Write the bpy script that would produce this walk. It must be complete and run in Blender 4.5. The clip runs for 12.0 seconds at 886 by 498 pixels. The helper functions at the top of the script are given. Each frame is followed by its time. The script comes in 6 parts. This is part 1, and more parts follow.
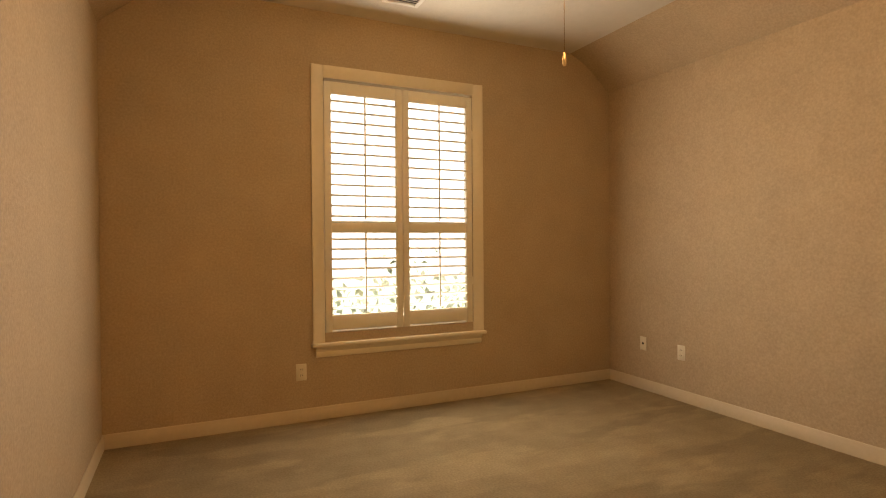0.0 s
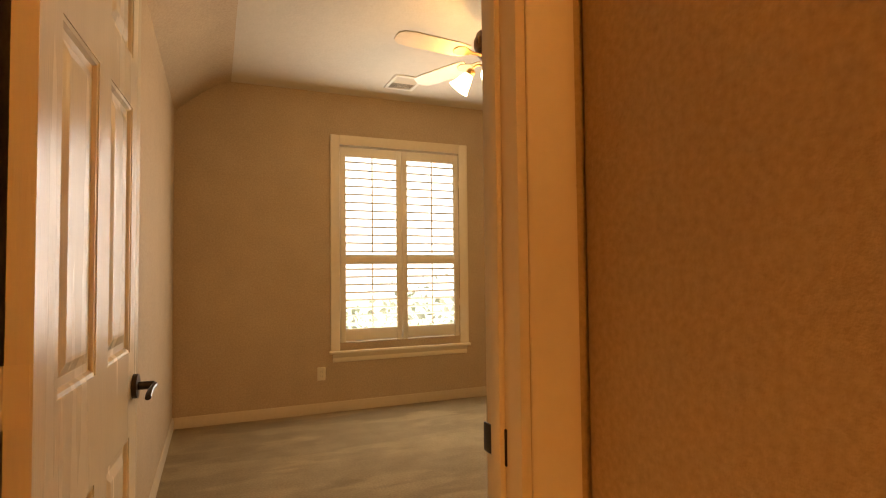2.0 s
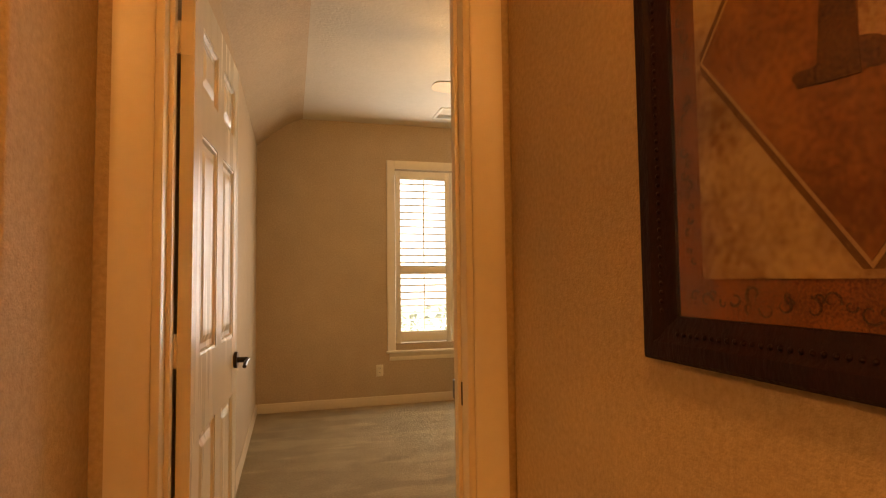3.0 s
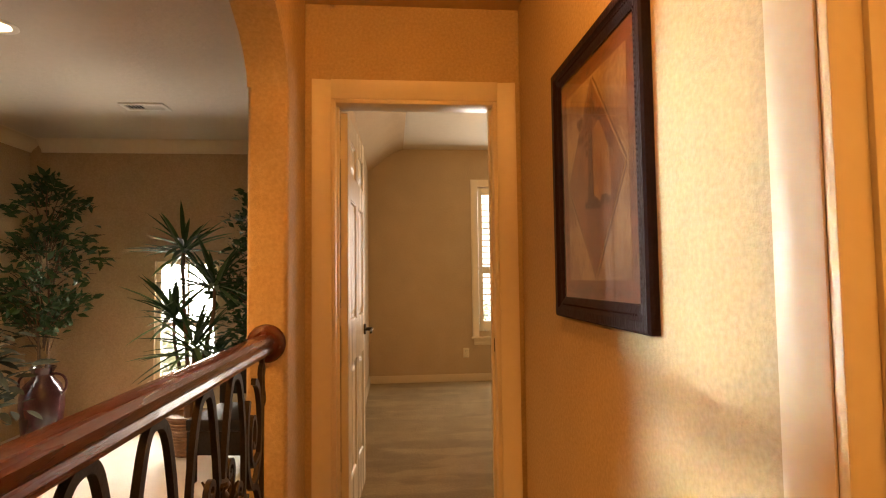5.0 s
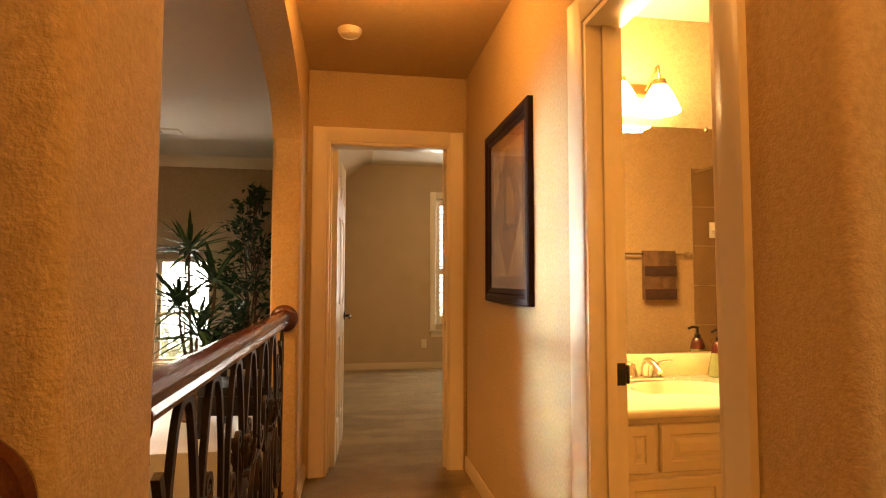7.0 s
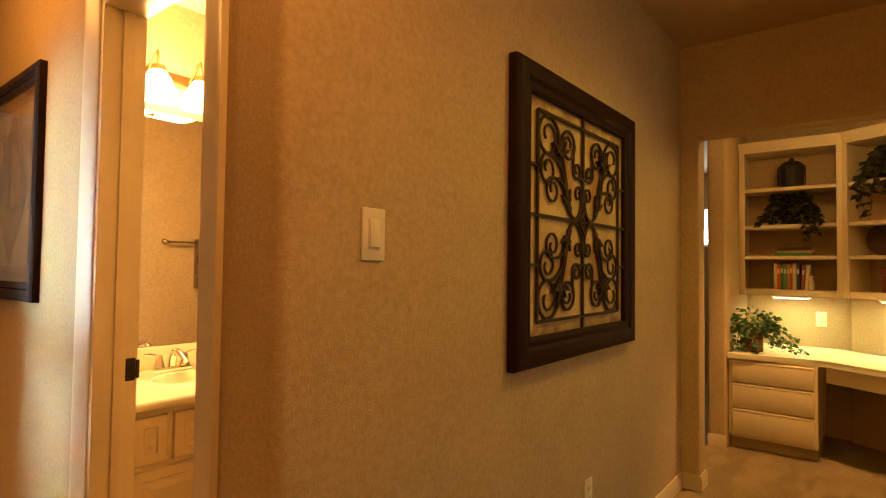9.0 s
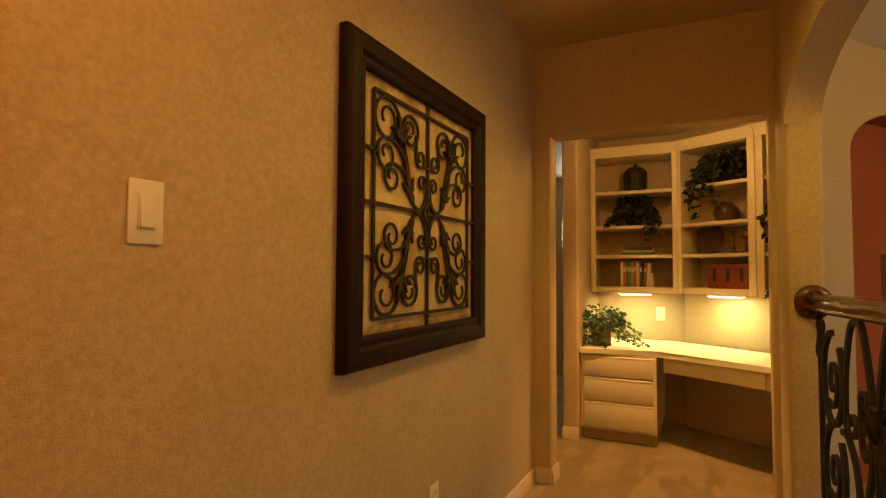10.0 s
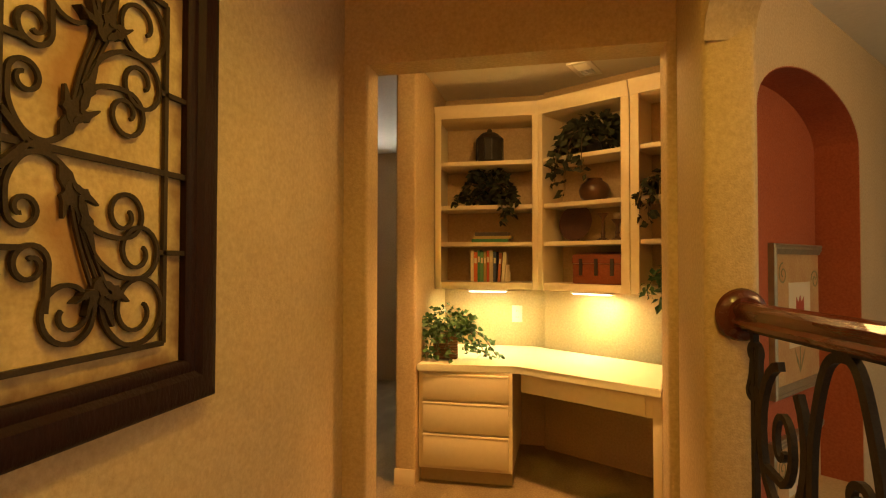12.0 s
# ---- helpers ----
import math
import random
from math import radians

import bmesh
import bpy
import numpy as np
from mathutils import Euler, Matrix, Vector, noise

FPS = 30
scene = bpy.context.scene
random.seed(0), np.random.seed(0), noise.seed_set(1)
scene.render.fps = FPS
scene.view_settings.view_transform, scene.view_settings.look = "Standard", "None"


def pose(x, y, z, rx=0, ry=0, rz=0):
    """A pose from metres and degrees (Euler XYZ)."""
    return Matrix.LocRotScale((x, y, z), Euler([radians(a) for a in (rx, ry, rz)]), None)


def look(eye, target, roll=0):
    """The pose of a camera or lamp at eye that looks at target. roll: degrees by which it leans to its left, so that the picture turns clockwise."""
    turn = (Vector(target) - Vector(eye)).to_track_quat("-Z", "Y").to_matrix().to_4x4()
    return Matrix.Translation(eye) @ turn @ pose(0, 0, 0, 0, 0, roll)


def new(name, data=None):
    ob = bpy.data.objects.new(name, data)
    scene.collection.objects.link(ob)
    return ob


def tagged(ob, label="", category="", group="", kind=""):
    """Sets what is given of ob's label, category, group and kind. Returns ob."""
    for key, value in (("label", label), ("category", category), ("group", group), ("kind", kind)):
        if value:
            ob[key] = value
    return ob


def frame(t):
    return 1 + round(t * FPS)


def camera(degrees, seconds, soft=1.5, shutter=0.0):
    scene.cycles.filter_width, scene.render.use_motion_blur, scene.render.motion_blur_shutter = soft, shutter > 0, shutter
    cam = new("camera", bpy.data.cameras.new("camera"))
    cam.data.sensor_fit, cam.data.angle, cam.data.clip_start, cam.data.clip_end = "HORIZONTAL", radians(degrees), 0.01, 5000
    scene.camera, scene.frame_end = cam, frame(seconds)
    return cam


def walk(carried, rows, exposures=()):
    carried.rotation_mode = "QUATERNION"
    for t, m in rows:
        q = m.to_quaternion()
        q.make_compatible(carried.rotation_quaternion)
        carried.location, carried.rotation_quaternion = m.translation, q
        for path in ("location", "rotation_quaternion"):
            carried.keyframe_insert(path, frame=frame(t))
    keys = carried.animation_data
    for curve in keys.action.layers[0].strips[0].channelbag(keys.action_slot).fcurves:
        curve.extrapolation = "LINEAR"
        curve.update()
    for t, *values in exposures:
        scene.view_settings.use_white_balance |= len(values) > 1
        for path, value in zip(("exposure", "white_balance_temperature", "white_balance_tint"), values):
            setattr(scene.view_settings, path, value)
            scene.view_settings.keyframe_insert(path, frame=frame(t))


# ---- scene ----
cam = camera(77.9, 12.0, soft=1.15)
PATH = [
    (0, (-0.433, 0.251, 1.225), (0.406, 2.067, 1.207), -0.4),
    (0.5, (-0.519, 0.023, 1.229), (0.336, 1.831, 1.236), -0.4),
    (1, (-0.57, -0.206, 1.235), (0.294, 1.598, 1.26), -0.5),
    (1.5, (-0.572, -0.521, 1.251), (0.276, 1.29, 1.297), -0.6),
    (2, (-0.614, -0.82, 1.251), (0.154, 1.025, 1.327), -0.6),
    (2.5, (-0.627, -1.133, 1.257), (0.033, 0.752, 1.35), -0.7),
    (3, (-0.598, -1.447, 1.257), (-0.066, 0.478, 1.366), -0.7),
    (5, (-0.629, -2.637, 1.266), (-0.447, -0.648, 1.371), -0.7),
    (5.5, (-0.684, -2.885, 1.259), (-0.499, -0.896, 1.362), -0.5),
    (6, (-0.734, -3.149, 1.25), (-0.548, -1.16, 1.344), -0.5),
    (6.5, (-0.766, -3.415, 1.232), (-0.578, -1.427, 1.338), -0.2),
    (8.5, (-0.683, -3.761, 1.26), (0.654, -2.275, 1.338), 0.3),
    (9, (-0.649, -3.807, 1.271), (0.91, -2.556, 1.337), 0.7),
    (9.5, (-0.562, -3.835, 1.243), (1.144, -2.795, 1.329), 0.2),
    (10, (-0.432, -3.851, 1.231), (1.357, -2.961, 1.32), 0.3),
    (10.5, (-0.171, -3.782, 1.247), (1.696, -3.069, 1.325), 0.3),
    (11, (0.084, -3.756, 1.252), (2.002, -3.194, 1.32), 0.5),
    (11.5, (0.368, -3.789, 1.266), (2.306, -3.297, 1.323), -0.1),
    (12, (0.704, -3.727, 1.264), (2.659, -3.307, 1.309), 0.1),
]
walk(cam, [(t, look(e, g, r)) for t, e, g, r in PATH], [(0, 0.1, 8100, 17), (3, 0.22, 8000, 18), (6.5, 0.28, 8000, 16), (8.5, 0.08, 7600, 12), (9.5, -0.1, 7600, 12), (10, 0.1, 7500, 12), (11, 0.42, 7400, 11), (12, 0.42, 7400, 11)])

# ---- world, sun, window light ----
world = bpy.data.worlds.new("world")
scene.world = world
world.use_nodes = True
wn = world.node_tree.nodes
sky = wn.new("ShaderNodeTexSky")
sky.sky_type = "NISHITA"
sky.sun_disc = False
sky.sun_elevation = radians(58)
sky.sun_rotation = radians(180)
wn["Background"].inputs["Strength"].default_value = 0.15
world.node_tree.links.new(sky.outputs[0], wn["Background"].inputs[0])


def lamp(name, kind, m, watts, color, size=0.1, size_y=None, spot=None):
    d = bpy.data.lights.new(name, kind)
    d.energy = watts
    d.color = color
    if kind == "AREA":
        d.shape = "RECTANGLE" if size_y else "DISK"
        d.size = size
        if size_y:
            d.size_y = size_y
    elif kind == "SUN":
        d.angle = size
    else:
        d.shadow_soft_size = size
    if spot:
        d.spot_size, d.spot_blend = radians(spot), 0.6
    ob = new(name, d)
    ob.matrix_world = m
    return ob


lamp("sun", "SUN", look((0, -20, 30), (0, 0, 0)), 3.0, (1, 0.94, 0.85), radians(0.5))
DAY = (0.90, 0.95, 0.96)
WARM = (1.0, 0.47, 0.13)
GLOW = (1.0, 0.62, 0.26)
# sky light standing in the windows
lamp("window_light", "AREA", look((1.018, 4.05, 1.50), (1.018, 0, 1.2)), 44, DAY, 1.05, 1.65)
lamp("window_light", "AREA", look((-2.43, 2.66, 1.05), (-2.3, 0.6, -0.2)), 80, DAY, 0.55, 1.1)
beam = lamp("window_light", "AREA", look((-3.92, 0.95, 1.28), (0, -1.60, 1.15)), 5.5, (0.6, 0.82, 1.0), 0.32, 1.5)
beam.data.spread = radians(9)
low = lamp("window_light", "AREA", look((-3.86, 0.95, 1.5), (-2.5, 1.25, -0.1)), 5, DAY, 0.4, 1.2)
low.data.spread = radians(75)
lamp("window_light", "AREA", look((6.35, -2.4, 1.75), (3, -2.6, 1.0)), 13, DAY, 0.5, 0.5)
# lamps of the fan and the vanity, between their shades
lamp("fan_lamp", "POINT", pose(0.95, 2.10, 2.31), 21, GLOW, 0.10)
lamp("vanity_lamp", "AREA", look((0.40, -1.42, 1.97), (0.40, -1.75, 0.6)), 24, GLOW, 0.5, 0.1)
lamp("vanity_lamp", "POINT", pose(0.40, -1.56, 2.10), 27, GLOW, 0.08)
# unseen lamps taken to hang over the landing and the corridor, no fixtures
lamp("landing_lamp", "POINT", pose(-0.40, -3.62, 2.30), 25, WARM, 0.12)
lamp("corridor_lamp", "POINT", pose(-0.56, -1.40, 2.40), 19, WARM, 0.10)
# unseen foyer spot added to light the corridor wall through the arch
lamp("foyer_downlight", "SPOT", pose(-2.35, -1.30, 2.44), 135, WARM, 0.05, spot=140)
# recessed lamp of the foyer ceiling near the ledge
lamp("foyer_downlight", "SPOT", pose(-2.51, 0.107, 2.44), 24, WARM, 0.05, spot=140)
# unseen fill light added to brighten the foyer ceiling and niche wall
lamp("foyer_fill", "POINT", pose(2.2, -5.9, 2.1), 27, GLOW, 0.12)
# unseen fill lamps added to brighten the study floor and ceiling
lamp("study_fill", "POINT", pose(3.25, -3.62, 2.2), 10, (1.0, 0.62, 0.22), 0.08)
lamp("study_fill", "SPOT", pose(3.34, -3.50, 2.40), 170, (1.0, 0.52, 0.19), 0.06, spot=72)
# unseen spot added to brighten the wall behind the iron art
lamp("hall_fill", "SPOT", pose(1.45, -3.88, 2.56), 54, (1.0, 0.70, 0.13), 0.22, spot=150)
# daylight added through an assumed south window to tint the hall wall
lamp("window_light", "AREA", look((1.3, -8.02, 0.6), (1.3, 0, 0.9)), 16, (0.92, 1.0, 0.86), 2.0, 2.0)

# ---- materials ----


def surface(name, a, b, scale=3.0, rough=0.7, bump=0.0, bscale=80.0, metal=0.0, fine=0.5, spec=0.4, coat=0.0, stretch=(1, 1, 1), dist=0.01, lo=0.3, hi=0.7):
    """Two colours mixed by coarse and fine noise, with fine relief."""
    m = bpy.data.materials.new(name)
    m.use_nodes = True
    n, l = m.node_tree.nodes, m.node_tree.links
    p = n["Principled BSDF"]
    tc, mp = n.new("ShaderNodeTexCoord"), n.new("ShaderNodeMapping")
    mp.inputs["Scale"].default_value = stretch
    l.new(tc.outputs["Object"], mp.inputs["Vector"])
    big, small = n.new("ShaderNodeTexNoise"), n.new("ShaderNodeTexNoise")
    big.inputs["Scale"].default_value, small.inputs["Scale"].default_value = scale, scale * 17
    big.inputs["Detail"].default_value, small.inputs["Detail"].default_value = 4, 3
    for t in (big, small):
        l.new(mp.outputs[0], t.inputs["Vector"])
    mix = n.new("ShaderNodeMix")
    mix.data_type = "FLOAT"
    mix.inputs[0].default_value = fine
    l.new(big.outputs["Fac"], mix.inputs[2])
    l.new(small.outputs["Fac"], mix.inputs[3])
    ramp = n.new("ShaderNodeValToRGB")
    ramp.color_ramp.elements[0].position, ramp.color_ramp.elements[1].position = lo, hi
    ramp.color_ramp.elements[0].color, ramp.color_ramp.elements[1].color = (*a, 1), (*b, 1)
    l.new(mix.outputs[0], ramp.inputs[0])
    l.new(ramp.outputs[0], p.inputs["Base Color"])
    rr = n.new("ShaderNodeMapRange")
    rr.inputs["To Min"].default_value, rr.inputs["To Max"].default_value = max(rough - 0.08, 0.03), min(rough + 0.08, 1)
    l.new(big.outputs["Fac"], rr.inputs["Value"])
    l.new(rr.outputs[0], p.inputs["Roughness"])
    p.inputs["Metallic"].default_value = metal
    p.inputs["Specular IOR Level"].default_value = spec
    p.inputs["Coat Weight"].default_value = coat
    if bump:
        bn, bt = n.new("ShaderNodeBump"), n.new("ShaderNodeTexNoise")
        bt.inputs["Scale"].default_value, bt.inputs["Detail"].default_value = bscale, 5
        bn.inputs["Strength"].default_value, bn.inputs["Distance"].default_value = bump, dist
        l.new(mp.outputs[0], bt.inputs["Vector"])
        l.new(bt.outputs["Fac"], bn.inputs["Height"])
        l.new(bn.outputs[0], p.inputs["Normal"])
    return m


def glow(name, color, strength):
    m = bpy.data.materials.new(name)
    m.use_nodes = True
    p = m.node_tree.nodes["Principled BSDF"]
    p.inputs["Base Color"].default_value = (*color, 1)
    p.inputs["Emission Color"].default_value = (*color, 1)
    p.inputs["Emission Strength"].default_value = strength
    return m



def carpet_pile(name):
    """Cut pile: vacuum strokes that lean two ways, blotches and single tufts."""
    m = surface(name, (0.36, 0.262, 0.135), (0.55, 0.415, 0.235), 5.0, 0.95, 1.0, 170, fine=0.62, spec=0.08, dist=0.03)
    n, l = m.node_tree.nodes, m.node_tree.links
    p = n["Principled BSDF"]
    src = p.inputs["Base Color"].links[0].from_socket
    tc, mp, vo = n.new("ShaderNodeTexCoord"), n.new("ShaderNodeMapping"), n.new("ShaderNodeTexVoronoi")
    mp.inputs["Rotation"].default_value = (0, 0, radians(24))
    mp.inputs["Scale"].default_value = (1.1, 3.4, 1.0)
    l.new(tc.outputs["Object"], mp.inputs["Vector"])
    wob, add = n.new("ShaderNodeTexNoise"), n.new("ShaderNodeVectorMath")
    wob.inputs["Scale"].default_value = 2.2
    l.new(mp.outputs[0], wob.inputs["Vector"])
    add.operation = "ADD"
    l.new(mp.outputs[0], add.inputs[0])
    l.new(wob.outputs["Color"], add.inputs[1])
    vo.feature = "SMOOTH_F1"
    vo.inputs["Smoothness"].default_value = 0.6
    vo.inputs["Scale"].default_value = 1.7
    l.new(add.outputs[0], vo.inputs["Vector"])
    sep, mr, mul = n.new("ShaderNodeSeparateColor"), n.new("ShaderNodeMapRange"), n.new("ShaderNodeVectorMath")
    l.new(vo.outputs["Color"], sep.inputs[0])
    mr.inputs["To Min"].default_value, mr.inputs["To Max"].default_value = 0.82, 1.16
    l.new(sep.outputs[0], mr.inputs["Value"])
    mul.operation = "SCALE"
    l.new(src, mul.inputs[0])
    l.new(mr.outputs[0], mul.inputs["Scale"])
    l.new(mul.outputs[0], p.inputs["Base Color"])
    return m


WALL = surface("tan_wall_paint", (0.43, 0.31, 0.17), (0.57, 0.42, 0.245), 4.5, 0.75, 0.6, 170, fine=0.72, dist=0.004)
WALL_BED = surface("taupe_wall_paint", (0.40, 0.295, 0.18), (0.53, 0.40, 0.255), 4.5, 0.75, 0.6, 170, fine=0.72, dist=0.004)
WALL_RED = surface("brick_red_paint", (0.30, 0.065, 0.025), (0.42, 0.11, 0.045), 4.5, 0.75, 0.6, 170, fine=0.7, dist=0.004)
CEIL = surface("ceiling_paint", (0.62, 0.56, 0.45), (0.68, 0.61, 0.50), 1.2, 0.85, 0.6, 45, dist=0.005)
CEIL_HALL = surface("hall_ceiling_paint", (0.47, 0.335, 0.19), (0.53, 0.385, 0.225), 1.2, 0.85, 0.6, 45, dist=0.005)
TRIM = surface("cream_trim_paint", (0.70, 0.60, 0.43), (0.75, 0.65, 0.48), 2.0, 0.36, 0.05, 30, spec=0.5)
SHUT = surface("cream_shutter_paint", (0.74, 0.66, 0.50), (0.78, 0.70, 0.55), 2.0, 0.35, 0.0)
DOORP = surface("door_paint", (0.70, 0.61, 0.45), (0.75, 0.66, 0.50), 2.0, 0.27, 0.3, 40, spec=0.16, stretch=(6, 6, 0.35), dist=0.002)
CARPET = carpet_pile("beige_carpet")
BASEB = surface("beige_baseboard_paint", (0.54, 0.43, 0.28), (0.60, 0.48, 0.32), 2.0, 0.4, 0.05, 30)
CABINET = surface("cream_cabinet_paint", (0.66, 0.55, 0.36), (0.72, 0.61, 0.42), 2.4, 0.42, 0.05, 40)
COUNTER = surface("cream_laminate", (0.72, 0.66, 0.47), (0.78, 0.72, 0.53), 9, 0.35, 0.0, fine=0.7)
MARBLE = surface("cultured_marble", (0.78, 0.68, 0.46), (0.83, 0.74, 0.53), 4, 0.12, 0.0, coat=0.4)
IRON = surface("dark_bronze_iron", (0.018, 0.013, 0.009), (0.05, 0.034, 0.022), 14, 0.5, 0.5, 60, metal=0.6, dist=0.003)
ARTIRON = surface("brown_iron", (0.03, 0.02, 0.012), (0.07, 0.045, 0.025), 14, 0.55, 0.4, 60, metal=0.5, dist=0.003)
BRONZE = surface("oil_rubbed_bronze", (0.03, 0.022, 0.016), (0.06, 0.045, 0.03), 20, 0.35, 0.0, metal=0.8)
BRASS = surface("antique_brass", (0.25, 0.14, 0.05), (0.42, 0.26, 0.10), 20, 0.3, 0.0, metal=0.9)
CHROME = surface("chrome", (0.75, 0.72, 0.66), (0.82, 0.80, 0.75), 6, 0.08, 0.0, metal=1.0)
MAHOG = surface("mahogany_handrail", (0.055, 0.011, 0.006), (0.115, 0.027, 0.012), 5, 0.26, 0.12, 60, coat=0.35, stretch=(0.4, 5, 5))
DARKWOOD = surface("dark_frame_wood", (0.009, 0.003, 0.003), (0.026, 0.007, 0.006), 7, 0.55, 0.25, 40, spec=0.18, stretch=(3, 3, 1))
PLATE = surface("ivory_plastic", (0.70, 0.62, 0.46), (0.74, 0.66, 0.50), 6, 0.4, 0.0)
PLATEW = surface("white_plastic", (0.78, 0.74, 0.64), (0.82, 0.78, 0.68), 6, 0.4, 0.0)
# flat black stands in for the shade inside slots, holes and ducts
BLACK = surface("black_cavity_shade", (0.012, 0.01, 0.008), (0.02, 0.016, 0.012), 6, 0.8, 0.0)
BLACKLAC = surface("black_lacquer", (0.010, 0.009, 0.008), (0.022, 0.02, 0.018), 6, 0.6, 0.1, 30, spec=0.2)
LEAF = surface("dark_green_leaf", (0.012, 0.035, 0.012), (0.035, 0.085, 0.025), 9, 0.6, 0.0, fine=0.6, spec=0.2)
LEAFB = surface("ivy_leaf", (0.03, 0.085, 0.022), (0.10, 0.19, 0.06), 12, 0.45, 0.0, fine=0.6)
LEAFD = surface("dusty_dark_leaf", (0.02, 0.024, 0.014), (0.05, 0.055, 0.032), 12, 0.8, 0.0, fine=0.6, spec=0.08)
BARK = surface("bark", (0.07, 0.04, 0.022), (0.15, 0.09, 0.05), 12, 0.85, 0.6, 60)
STRAW = surface("dry_straw", (0.28, 0.17, 0.07), (0.42, 0.27, 0.12), 12, 0.8, 0.0)
WICKER = surface("brown_wicker", (0.10, 0.05, 0.022), (0.24, 0.13, 0.06), 22, 0.6, 0.6, 90)
CERAMIC = surface("plum_glazed_ceramic", (0.03, 0.008, 0.01), (0.065, 0.02, 0.022), 5, 0.18, 0.0, coat=0.5)
SHADE_F = glow("lit_frosted_glass", (1.0, 0.80, 0.46), 14)
SHADE_B = glow("lit_bath_glass", (1.0, 0.78, 0.40), 22)
BULB = glow("lit_lamp_lens", (1.0, 0.88, 0.62), 25)
BLADE = surface("pale_blade_wood", (0.60, 0.50, 0.32), (0.68, 0.58, 0.40), 5, 0.4, 0.0, stretch=(1, 5, 1))
MIRROR = surface("mirror_silver", (0.88, 0.87, 0.84), (0.90, 0.89, 0.86), 2, 0.03, 0.0, metal=1.0)
TILE = surface("brown_tile", (0.24, 0.15, 0.07), (0.31, 0.20, 0.10), 6, 0.3, 0.1, 40)
GRASS = surface("lawn", (0.04, 0.09, 0.03), (0.09, 0.13, 0.05), 0.4, 0.95, 0.0)
for m_ in (MIRROR,):
    m_.node_tree.nodes["Principled BSDF"].inputs["Roughness"].default_value = 0.01
    for k in list(m_.node_tree.links):
        if k.to_socket.name == "Roughness":
            m_.node_tree.links.remove(k)
GLASS = bpy.data.materials.new("window_glass")
GLASS.use_nodes = True
gp = GLASS.node_tree.nodes["Principled BSDF"]
gp.inputs["Transmission Weight"].default_value = 1.0
gp.inputs["Roughness"].default_value = 0.0
gp.inputs["IOR"].default_value = 1.1

# ---- mesh helpers ----


def mesh_of(name, bm, mat):
    me = bpy.data.meshes.new(name)
    bmesh.ops.recalc_face_normals(bm, faces=bm.faces)
    bm.to_mesh(me)
    bm.free()
    me.materials.append(mat)
    return me


def smooth(me):
    me.shade_smooth()
    me.set_sharp_from_angle(angle=radians(38))


def part(name, bm, mat, parent, label="", soft=True):
    """One mesh under a thing or a part, in the thing's own axes."""
    me = mesh_of(name, bm, mat)
    if soft:
        smooth(me)
    ob = new(name, me)
    ob.parent = parent
    if label:
        tagged(ob, label=label)
    return ob


def solid(name, bm, mat, label, category, kind="structure", soft=True, group=""):
    """One mesh at top level."""
    me = mesh_of(name, bm, mat)
    if soft:
        smooth(me)
    return tagged(new(name, me), label, category, group, kind)


def thing(name, label, category, at=(0, 0, 0), rz=0.0, group="", kind=""):
    ob = new(name)
    ob.empty_display_size = 0.05
    ob.matrix_basis = pose(*at, 0, 0, rz)
    return tagged(ob, label, category, group, kind)


def box(bm, x0, x1, y0, y1, z0, z1, bev=0.0, seg=2):
    r = bmesh.ops.create_cube(bm, size=1, matrix=Matrix.LocRotScale(((x0 + x1) / 2, (y0 + y1) / 2, (z0 + z1) / 2), None, (abs(x1 - x0), abs(y1 - y0), abs(z1 - z0))))
    if bev:
        es = list({e for v in r["verts"] for e in v.link_edges})
        bmesh.ops.bevel(bm, geom=es, offset=bev, segments=seg, affect="EDGES", profile=0.5)
    return bm


def boxes(*args, bev=0.0):
    bm = bmesh.new()
    for a in args:
        box(bm, *a, bev=bev)
    return bm


def cyl(bm, p, q, r, r2=None, seg=14):
    p, q = Vector(p), Vector(q)
    m = Matrix.Translation((p + q) / 2) @ (q - p).to_track_quat("Z", "Y").to_matrix().to_4x4()
    bmesh.ops.create_cone(bm, cap_ends=True, segments=seg, radius1=r, radius2=r if r2 is None else r2, depth=(q - p).length, matrix=m)
    return bm


def ball(bm, c, r, sz=(1, 1, 1), u=14, v=9):
    bmesh.ops.create_uvsphere(bm, u_segments=u, v_segments=v, radius=r, matrix=Matrix.LocRotScale(c, None, sz))
    return bm


def lathe(bm, prof, m=None, seg=24):
    """A body of revolution about z from (radius, height) pairs."""
    m = m or Matrix()
    rings = []
    for r, z in prof:
        rings.append([bm.verts.new(m @ Vector((r * math.cos(2 * math.pi * i / seg), r * math.sin(2 * math.pi * i / seg), z))) for i in range(seg)])
    for a, b in zip(rings, rings[1:]):
        for i in range(seg):
            j = (i + 1) % seg
            bm.faces.new((a[i], a[j], b[j], b[i]))
    return bm


